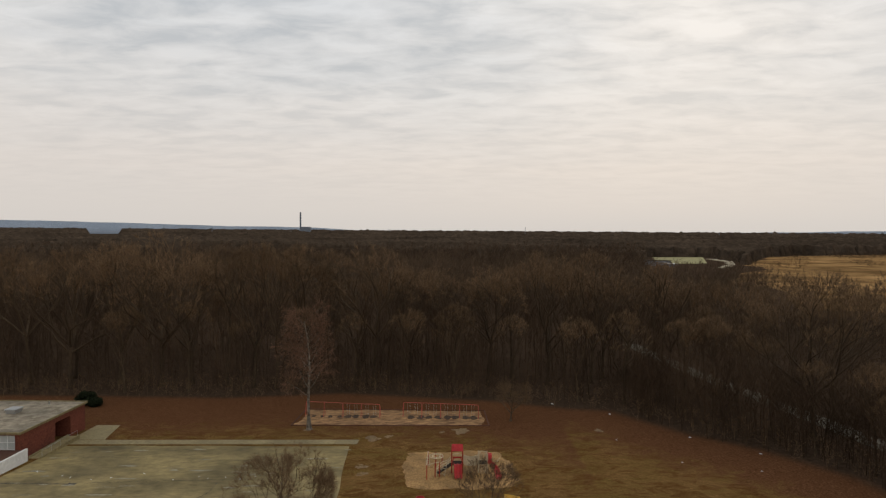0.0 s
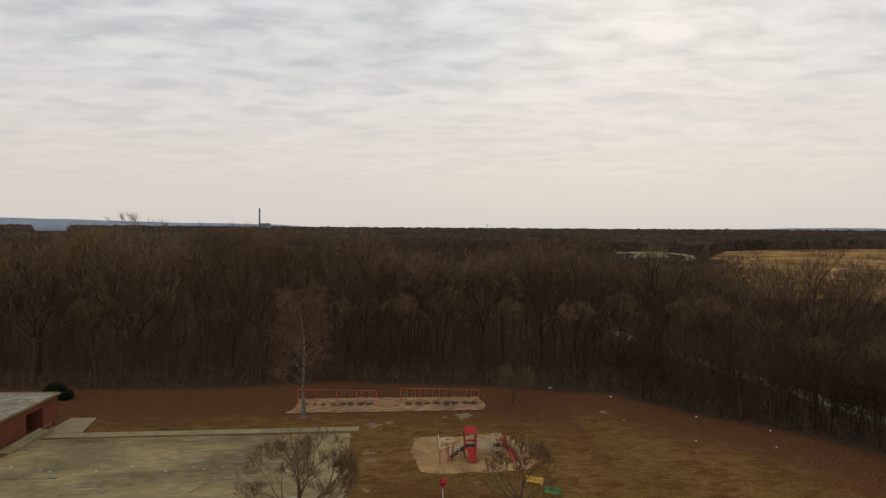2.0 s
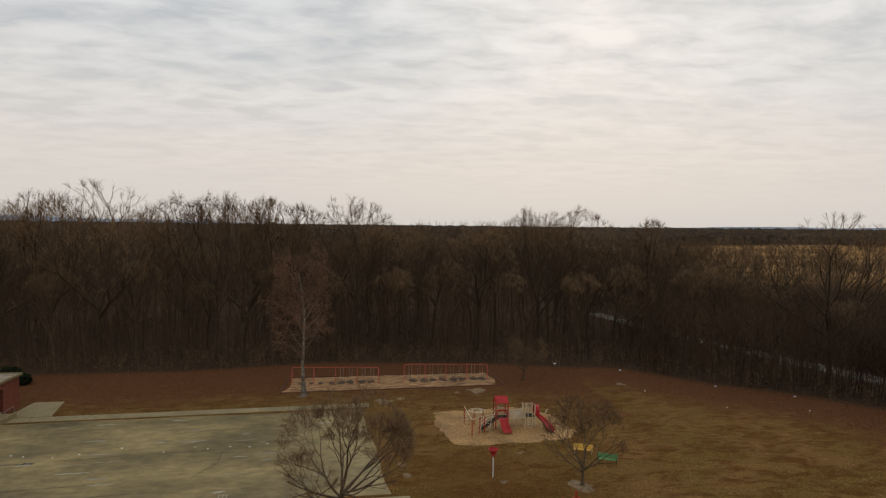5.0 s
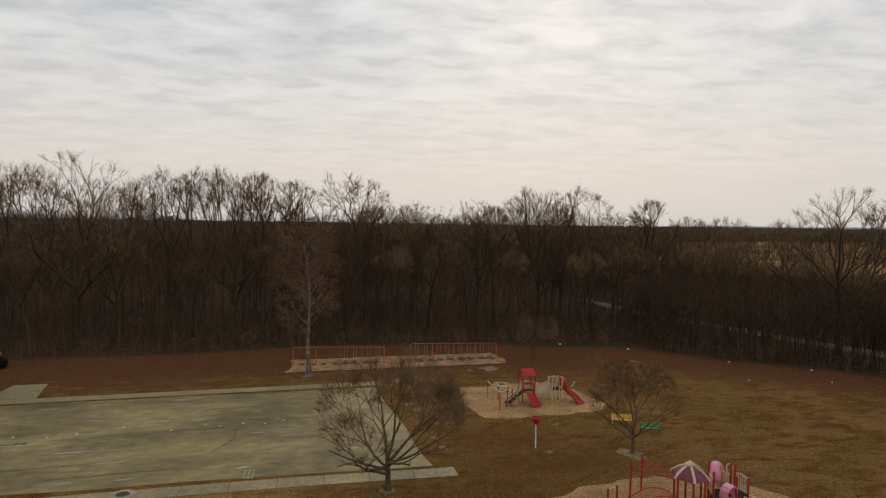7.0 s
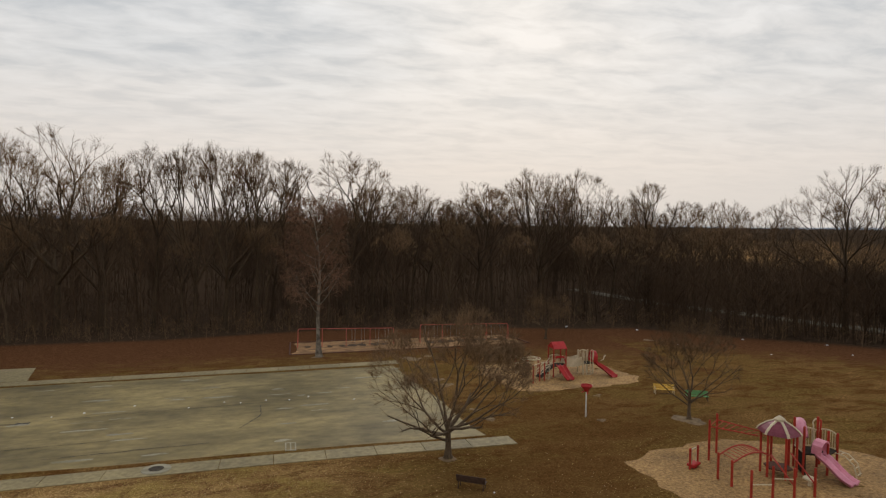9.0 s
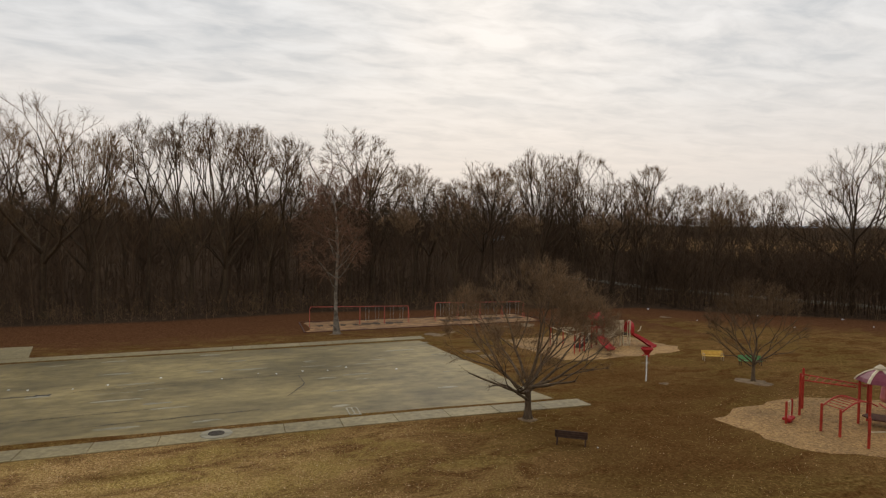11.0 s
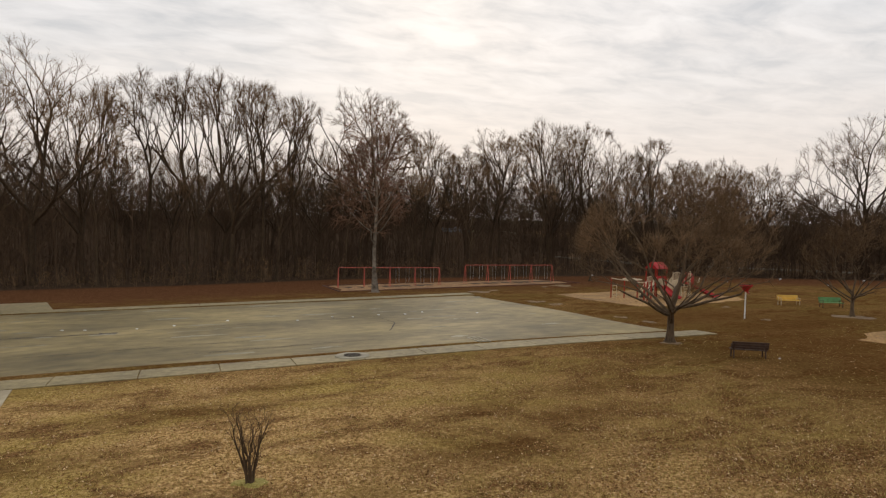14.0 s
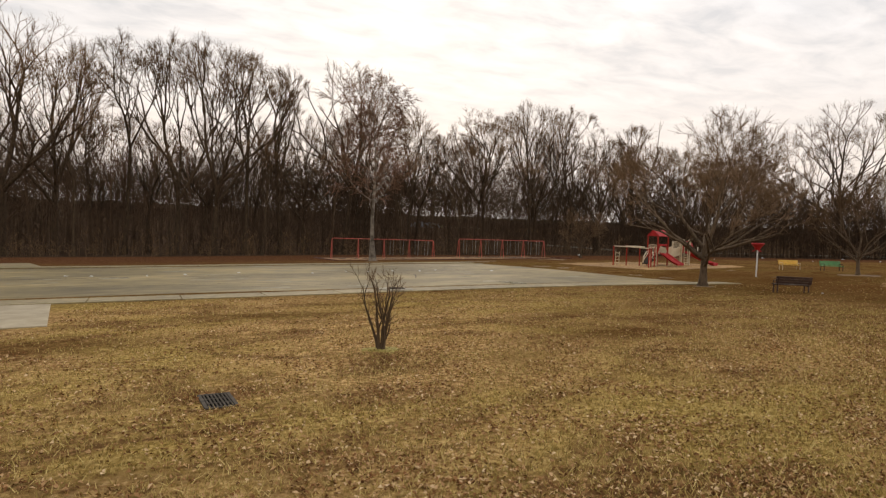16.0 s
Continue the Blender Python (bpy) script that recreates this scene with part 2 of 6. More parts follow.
def ground_material():
    """Winter turf: straw, olive and brown patches, with red-brown leaf litter towards the woods."""
    m = bpy.data.materials.new("winter_turf")
    m.use_nodes = True
    n, l = m.node_tree.nodes, m.node_tree.links
    p = n["Principled BSDF"]
    p.inputs["Roughness"].default_value, p.inputs["Specular IOR Level"].default_value = 1.0, 0.0
    pos = n.new("ShaderNodeNewGeometry").outputs["Position"]

    def tex(scale, detail=8, rough=0.6, dist=0.0, stretch=(1, 1, 1)):
        mp = n.new("ShaderNodeMapping")
        mp.inputs["Scale"].default_value = stretch
        l.new(pos, mp.inputs["Vector"])
        t = n.new("ShaderNodeTexNoise")
        for k, v in (("Scale", scale), ("Detail", detail), ("Roughness", rough), ("Distortion", dist)):
            t.inputs[k].default_value = v
        l.new(mp.outputs[0], t.inputs["Vector"])
        return t.outputs["Fac"]

    def ramp(f, stops):
        r = n.new("ShaderNodeValToRGB")
        while len(r.color_ramp.elements) < len(stops):
            r.color_ramp.elements.new(0.5)
        for e, (q, c) in zip(r.color_ramp.elements, stops):
            e.position, e.color = q, (*c, 1)
        l.new(f, r.inputs[0])
        return r.outputs[0]

    def mix(a, b, f, mode="MIX"):
        x = n.new("ShaderNodeMix")
        x.data_type, x.blend_type = "RGBA", mode
        l.new(a, x.inputs[6])
        l.new(b, x.inputs[7])
        if isinstance(f, float):
            x.inputs["Factor"].default_value = f
        else:
            l.new(f, x.inputs["Factor"])
        return x.outputs[2]

    straw = ramp(tex(9.0, 10, 0.7), [(0.37, (0.125, 0.066, 0.022)), (0.50, (0.42, 0.255, 0.100)), (0.63, (0.76, 0.52, 0.245))])
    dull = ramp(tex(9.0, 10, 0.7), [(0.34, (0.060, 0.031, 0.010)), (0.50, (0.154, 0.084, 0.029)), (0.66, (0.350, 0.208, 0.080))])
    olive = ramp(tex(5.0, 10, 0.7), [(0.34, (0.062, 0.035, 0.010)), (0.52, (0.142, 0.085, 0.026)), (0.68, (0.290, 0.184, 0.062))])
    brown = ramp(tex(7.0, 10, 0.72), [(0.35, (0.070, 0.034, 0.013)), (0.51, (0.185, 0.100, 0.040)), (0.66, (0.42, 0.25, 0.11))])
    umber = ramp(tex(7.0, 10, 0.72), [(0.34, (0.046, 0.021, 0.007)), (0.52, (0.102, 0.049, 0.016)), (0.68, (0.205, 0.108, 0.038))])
    red = ramp(tex(4.0, 9, 0.7), [(0.34, (0.058, 0.024, 0.010)), (0.52, (0.112, 0.050, 0.023)), (0.68, (0.195, 0.098, 0.048))])
    floor = ramp(tex(1.2, 9, 0.7), [(0.30, (0.028, 0.018, 0.012)), (0.70, (0.085, 0.056, 0.036))])
    zone = n.new("ShaderNodeVertexColor")
    zone.layer_name = "zone"
    sep = n.new("ShaderNodeSeparateColor")
    l.new(zone.outputs[0], sep.inputs[0])
    patchy = ramp(tex(0.16, 6, 0.6, 0.6, (0.7, 1.3, 1)), [(0.42, (0, 0, 0)), (0.58, (1, 1, 1))])
    patchy2 = ramp(tex(0.42, 9, 0.72, 0.8, (0.7, 1.2, 1)), [(0.47, (0, 0, 0)), (0.60, (1, 1, 1))])
    field = mix(mix(dull, olive, patchy), umber, patchy2)
    mossy = ramp(tex(8.0, 10, 0.7), [(0.36, (0.120, 0.074, 0.019)), (0.50, (0.38, 0.26, 0.078)), (0.64, (0.66, 0.475, 0.185))])
    near = mix(mix(straw, mossy, patchy), brown, patchy2)
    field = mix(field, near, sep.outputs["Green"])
    wide = ramp(tex(0.45, 6, 0.6, 0.5), [(0.35, (0, 0, 0)), (0.65, (1, 1, 1))])
    lit = n.new("ShaderNodeMath")
    lit.operation = "MULTIPLY_ADD"
    l.new(wide, lit.inputs[0])
    lit.inputs[1].default_value = 0.35
    l.new(sep.outputs["Red"], lit.inputs[2])
    gate = ramp(lit.outputs[0], [(0.35, (0, 0, 0)), (0.85, (1, 1, 1))])
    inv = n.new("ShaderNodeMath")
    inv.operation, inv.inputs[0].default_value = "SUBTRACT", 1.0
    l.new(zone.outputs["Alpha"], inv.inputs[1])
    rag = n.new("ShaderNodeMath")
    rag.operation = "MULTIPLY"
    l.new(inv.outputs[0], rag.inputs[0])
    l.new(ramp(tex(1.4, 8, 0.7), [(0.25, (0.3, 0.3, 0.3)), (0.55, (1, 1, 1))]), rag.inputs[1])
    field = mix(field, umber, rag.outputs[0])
    c = mix(field, red, gate)
    c = mix(c, floor, sep.outputs["Blue"])
    l.new(c, p.inputs["Base Color"])
    bu = n.new("ShaderNodeBump")
    bu.inputs["Strength"].default_value, bu.inputs["Distance"].default_value = 0.9, 0.06
    l.new(tex(7.0, 10, 0.75), bu.inputs["Height"])
    l.new(bu.outputs[0], p.inputs["Normal"])
    return m


M_TURF = ground_material()


# ---- building helpers ----
def link_bm(name, bm, material, smooth=False):
    me = bpy.data.meshes.new(name)
    bm.to_mesh(me)
    bm.free()
    me.materials.append(material)
    if smooth:
        me.polygons.foreach_set("use_smooth", [True] * len(me.polygons))
    return new(name, me)


def part(name, bm, material, parent=None, label="", smooth=False):
    ob = link_bm(name, bm, material, smooth)
    ob.parent = parent
    return tagged(ob, label) if label else ob


def thing(name, m, label, category, group="", kind=""):
    ob = new(name)
    ob.empty_display_size = 0.3
    ob.matrix_basis = m
    return tagged(ob, label, category, group, kind)


def raw(name, verts, faces, material, smooth=False):
    me = bpy.data.meshes.new(name)
    verts, faces = np.asarray(verts, np.float32), np.asarray(faces, np.int32)
    k = faces.shape[1]
    me.vertices.add(len(verts))
    me.vertices.foreach_set("co", verts.ravel())
    me.loops.add(faces.size)
    me.loops.foreach_set("vertex_index", faces.ravel())
    me.polygons.add(len(faces))
    me.polygons.foreach_set("loop_start", np.arange(0, faces.size, k, dtype=np.int32))
    me.polygons.foreach_set("use_smooth", np.full(len(faces), smooth))
    me.update(calc_edges=True)
    me.validate()
    me.materials.append(material)
    return new(name, me)


def box(bm, c, s, rot=(0, 0, 0), bevel=0.0):
    m = pose(*c, *rot) @ Matrix.Diagonal((*s, 1))
    made = bmesh.ops.create_cube(bm, size=1.0, matrix=m)["verts"]
    if bevel:
        edges = list({e for v in made for e in v.link_edges})
        bmesh.ops.bevel(bm, geom=edges, offset=bevel, segments=2, affect="EDGES", profile=0.6)


def rod(bm, a, b, r, r2=None, n=10):
    a, b = Vector(a), Vector(b)
    d = b - a
    m = Matrix.Translation((a + b) / 2) @ d.to_track_quat("Z", "Y").to_matrix().to_4x4()
    bmesh.ops.create_cone(bm, cap_ends=True, segments=n, radius1=r, radius2=r if r2 is None else r2, depth=d.length, matrix=m)


def tube(bm, pts, r, n=8, closed=False):
    """A round bar along a line of points."""
    pts = [Vector(p) for p in pts]
    rings, side = [], None
    for i, p in enumerate(pts):
        if closed:
            d = pts[(i + 1) % len(pts)] - pts[i - 1]
        else:
            d = pts[min(i + 1, len(pts) - 1)] - pts[max(i - 1, 0)]
        d.normalize()
        if side is None:
            side = d.orthogonal().normalized()
        side = (side - d * side.dot(d)).normalized()
        up = d.cross(side)
        rings.append([bm.verts.new(p + r * (math.cos(2 * math.pi * k / n) * side + math.sin(2 * math.pi * k / n) * up)) for k in range(n)])
    for i in range(len(rings) if closed else len(rings) - 1):
        a, b = rings[i], rings[(i + 1) % len(rings)]
        for k in range(n):
            bm.faces.new((a[k], a[(k + 1) % n], b[(k + 1) % n], b[k]))
    if not closed:
        bm.faces.new(rings[0][::-1])
        bm.faces.new(rings[-1])


def sweep(bm, pts, profile, up=(0, 0, 1)):
    """An open profile (across, above) drawn along a line of points, with both its sides."""
    pts, up = [Vector(p) for p in pts], Vector(up)
    rows = []
    for i, p in enumerate(pts):
        d = (pts[min(i + 1, len(pts) - 1)] - pts[max(i - 1, 0)]).normalized()
        s = d.cross(up).normalized()
        u = s.cross(d)
        rows.append([bm.verts.new(p + s * x + u * z) for x, z in profile])
    for a, b in zip(rows, rows[1:]):
        for k in range(len(profile) - 1):
            bm.faces.new((a[k], a[k + 1], b[k + 1], b[k]))


def thicken(bm, t):
    bmesh.ops.recalc_face_normals(bm, faces=bm.faces[:])
    bmesh.ops.solidify(bm, geom=bm.faces[:], thickness=t)


def arc(c, r, a0, a1, n, plane="xz", ry=None):
    out = []
    for i in range(n + 1):
        a = radians(a0 + (a1 - a0) * i / n)
        u, v = r * math.cos(a), (ry or r) * math.sin(a)
        out.append((c[0] + u, c[1], c[2] + v) if plane == "xz" else (c[0], c[1] + u, c[2] + v) if plane == "yz" else (c[0] + u, c[1] + v, c[2]))
    return out


# ---- the lie of the land ----
def lie(x, y):
    """Height of the ground: a field that falls gently towards the woods, level beyond."""
    x, y = np.clip(x, -95.0, 110.0), np.clip(y, -40.0, 150.0)
    return 3.292 + 0.0144 * x - 0.0374 * y - 0.32 * np.exp(-((x + 8) ** 2 + (y - 66) ** 2) / 130.0)


def lz(x, y):
    return float(lie(x, y))


WOOD_EDGE = [(-400, 150), (-120, 129), (-74, 126.5), (-46, 124.5), (-22, 128), (9, 121), (24, 114.5), (31, 113), (40, 98.5), (48, 90.5), (54.5, 79), (57, 60), (58, 20), (58, -300)]


def edge_gap(px, py):
    """How far points lie inside the woods (minus: out on the field)."""
    px, py = np.asarray(px, float), np.asarray(py, float)
    best, inside = np.full(px.shape, 1e9), np.zeros(px.shape, bool)
    for (ax, ay), (bx, by) in zip(WOOD_EDGE, WOOD_EDGE[1:]):
        dx, dy = bx - ax, by - ay
        t = np.clip(((px - ax) * dx + (py - ay) * dy) / (dx * dx + dy * dy), 0, 1)
        best = np.minimum(best, np.hypot(px - ax - t * dx, py - ay - t * dy))
    ring = WOOD_EDGE + [(-400, -300)]
    for (ax, ay), (bx, by) in zip(ring, ring[1:] + ring[:1]):
        hit = ((ay > py) != (by > py)) & (px < (bx - ax) * (py - ay) / ((by - ay) if by != ay else 1e-9) + ax)
        inside ^= hit
    return np.where(inside, -best, best)


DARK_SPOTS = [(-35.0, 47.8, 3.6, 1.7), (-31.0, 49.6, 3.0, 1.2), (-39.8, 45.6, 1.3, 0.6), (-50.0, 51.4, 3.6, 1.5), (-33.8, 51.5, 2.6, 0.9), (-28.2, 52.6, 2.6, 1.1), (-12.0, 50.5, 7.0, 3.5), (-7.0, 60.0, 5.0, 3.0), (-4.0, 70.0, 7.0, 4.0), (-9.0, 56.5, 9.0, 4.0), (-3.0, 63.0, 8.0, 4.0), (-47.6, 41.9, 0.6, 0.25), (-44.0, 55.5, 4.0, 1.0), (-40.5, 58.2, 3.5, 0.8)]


def ground_sheet():
    far = np.array([10, 22, 40, 65, 100, 150, 220, 320, 480, 750, 1200, 2000, 3200, 4700.0])
    xs = np.r_[-(far[::-1] + 130), np.arange(-130, 110.1, 1.0), far + 110]
    ys = np.r_[-(far[::-1] + 20), np.arange(-20, 150.1, 1.0), far + 150]
    X, Y = np.meshgrid(xs, ys)
    rng = np.random.default_rng(4)
    bumps = np.zeros_like(X)
    for k in range(14):
        f, a, ph = rng.uniform(0.08, 0.9), rng.uniform(0, 6.28), rng.uniform(0, 6.28)
        bumps += np.sin(f * (X * math.cos(a) + Y * math.sin(a)) + ph) * 0.012 / (0.3 + f)
    Z = lie(X, Y) + bumps * 0.10
    nx, ny = len(xs), len(ys)
    idx = np.arange(nx * ny).reshape(ny, nx)
    quads = np.stack([idx[:-1, :-1], idx[:-1, 1:], idx[1:, 1:], idx[1:, :-1]], -1).reshape(-1, 4)
    ob = raw("ground", np.stack([X, Y, Z], -1).reshape(-1, 3), quads, M_TURF, True)
    gap = edge_gap(X, Y)
    red = np.clip((gap + 34) / 24, 0, 1) * np.clip((X + 140) / 60, 0.5, 1)
    red = np.where(X > 20, np.clip((gap + 22) / 19, 0, 1), red)
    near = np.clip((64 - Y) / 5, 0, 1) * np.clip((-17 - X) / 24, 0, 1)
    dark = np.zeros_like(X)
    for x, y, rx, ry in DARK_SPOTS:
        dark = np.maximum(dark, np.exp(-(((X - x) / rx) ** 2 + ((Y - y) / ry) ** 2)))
    wood = np.clip((gap + 1.0) / 3.0, 0, 1)
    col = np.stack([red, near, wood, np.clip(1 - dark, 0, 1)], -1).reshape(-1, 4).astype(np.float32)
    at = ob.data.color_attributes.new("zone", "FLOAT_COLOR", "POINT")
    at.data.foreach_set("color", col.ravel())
    return tagged(ob, "winter turf with dry straw-brown grass and leaf litter", "ground", kind="structure")


ground_sheet()


def bed(name, ring, lift, material, label, category, wobble=0.0, seed=1, rings=14, kind="structure", dome=0.0, parent=None, step=0.8):
    """A thin bed of loose or laid stuff on the ground, inside an outline."""
    rng = np.random.default_rng(seed)
    ring = np.array(ring, float)
    pts = []
    for a, b in zip(ring, np.roll(ring, -1, 0)):
        k = max(2, int(np.hypot(*(b - a)) / step))
        pts += [a + (b - a) * i / k for i in range(k)]
    pts = np.array(pts)
    c = ring.mean(0)
    if wobble:
        off = rng.normal(0, 1, len(pts))
        off = (off + np.roll(off, 1) + np.roll(off, 2) + np.roll(off, -1)) / 2
        d = (pts - c) / np.hypot(*(pts - c).T)[:, None]
        pts = pts + d * off[:, None] * wobble
    verts, faces, n = [], [], len(pts)
    for i in range(rings + 1):
        f = 1 - (i / (rings + 1))
        q = c + (pts - c) * f
        z = lie(q[:, 0], q[:, 1]) + (lift if i else -0.05) + dome * (1 - f * f)
        if i and wobble:
            z = z + rng.normal(0, 0.012, n)
        verts.append(np.c_[q, z])
    verts = np.concatenate(verts + [np.array([[*c, lz(*c) + lift + dome]])])
    for i in range(rings):
        for k in range(n):
            a, b = i * n + k, i * n + (k + 1) % n
            faces += [(a, b, b + n), (a, b + n, a + n)]
    for k in range(n):
        faces.append((rings * n + k, rings * n + (k + 1) % n, len(verts) - 1))
    ob = raw(name, verts, faces, material, bool(wobble))
    ob.parent = parent
    return tagged(ob, label, category, kind=kind)


def slab_mesh(corners, lift, deep=0.12):
    """A slab laid to the fall of the ground, with softened upper edges."""
    bm = bmesh.new()
    c = [Vector((x, y, lz(x, y))) for x, y in corners]
    mid = sum(c, Vector()) / len(c)
    low = [bm.verts.new(p - Vector((0, 0, deep))) for p in c]
    rim = [bm.verts.new(p + Vector((0, 0, lift - 0.012))) for p in c]
    top = [bm.verts.new(p + (mid - p).normalized() * 0.02 + Vector((0, 0, lift))) for p in c]
    n = len(c)
    for a, b in ((low, rim), (rim, top)):
        for k in range(n):
            bm.faces.new((a[k], a[(k + 1) % n], b[(k + 1) % n], b[k]))
    bm.faces.new(top)
    bm.faces.new(low[::-1])
    bmesh.ops.recalc_face_normals(bm, faces=bm.faces[:])
    return bm


# the court
bed("asphalt_court", [(-62.2, 95.0), (-13.4, 94.3), (-12.1, 79.0), (-10.9, 64.3), (-34, 64.3), (-62.2, 64.9)], 0.025, M_ASPH,
    "weathered grey-green asphalt court with pale stains", "court", rings=10)


def strip(name, p0, p1, wide, count, seed):
    rng = random.Random(seed)
    ob = tagged(new(name), "row of worn pale concrete slabs beside the asphalt", "kerb strip", kind="structure")
    p0, p1 = Vector(p0), Vector(p1)
    d = (p1 - p0) / count
    s = Vector((-d.y, d.x)).normalized() * wide
    for i in range(count):
        a, b = p0 + d * i + d.normalized() * 0.02, p0 + d * (i + 1) - d.normalized() * 0.02
        part("slab", slab_mesh([a, b, b + s, a + s], 0.045 + rng.uniform(-0.006, 0.006)), M_CONC, ob)
    return ob


strip("concrete_strip_north", (-61.2, 94.6), (-13.5, 94.2), 2.2, 13, 1)
strip("concrete_strip_south", (-53.0, 62.2), (-10.5, 62.35), 1.95, 12, 2)
pad = tagged(new("concrete_pad"), "smooth pale concrete pad beside the court", "pad", kind="structure")
part("slab", slab_mesh([(-56, 54.6), (-49.9, 55.4), (-50.6, 62.1), (-56, 62.1)], 0.04), M_PAD, pad)
apron = tagged(new("concrete_apron"), "stained concrete apron by the school entrance", "pad", kind="structure")
part("slab", slab_mesh([(-61.2, 97.0), (-55.4, 97.0), (-57.4, 105.2), (-61.6, 105.4)], 0.03), M_CONC, apron)

# sand and mulch beds
bed("swing_sand_bed", [(-26.6, 104.9), (7.9, 104.2), (7.6, 113.9), (-26.4, 115.6)], 0.03, M_SAND, "trampled sand bed under the swings", "sand bed", 0.32, 3)
bed("play_mulch_bed", [(-5.8, 90.2), (2, 91.2), (9.2, 90.4), (10.6, 84.0), (11.2, 79.0), (7.6, 75.9), (1, 75.6), (-5.0, 76.6)], 0.022, M_MULCH, "pale wood chip bed under the playset", "mulch bed", 0.42, 4)
bed("second_mulch_bed", [(-5.7, 56.8), (-2.2, 58.0), (4.5, 58.8), (10.5, 55.8), (13.5, 49), (9, 43.5), (1, 43.5), (-4.4, 48.8)], 0.022, M_MULCH, "pale wood chip bed under the playset", "mulch bed", 0.42, 5)
# far places beyond the woods
def ribbon(name, line, wide, lift, material, label, category):
    line, verts, faces = np.array(line, float), [], []
    pts = np.concatenate([np.linspace(a, b, max(2, int(np.hypot(*(b - a)) / 4)), endpoint=False) for a, b in zip(line, line[1:])] + [line[-1:]])
    d = np.gradient(pts, axis=0)
    s = np.c_[-d[:, 1], d[:, 0]] / np.hypot(d[:, 0], d[:, 1])[:, None] * wide / 2
    for off, up in ((-1.04, -0.1), (-1, lift), (0, lift + 0.04), (1, lift), (1.04, -0.1)):
        q = pts + s * off
        verts.append(np.c_[q, lie(q[:, 0], q[:, 1]) + up])
    n = len(pts)
    for r in range(4):
        faces += [(r * n + k, r * n + k + 1, (r + 1) * n + k + 1, (r + 1) * n + k) for k in range(n - 1)]
    return tagged(raw(name, np.concatenate(verts), faces, material), label, category, kind="structure")


LANE = [(74, -60), (72, 40), (69.5, 80), (66.8, 104), (64.3, 129), (60, 165), (57, 186)]
ribbon("road", LANE, 4.4, 0.12, M_ROAD, "grey lane running through the bare trees", "road")


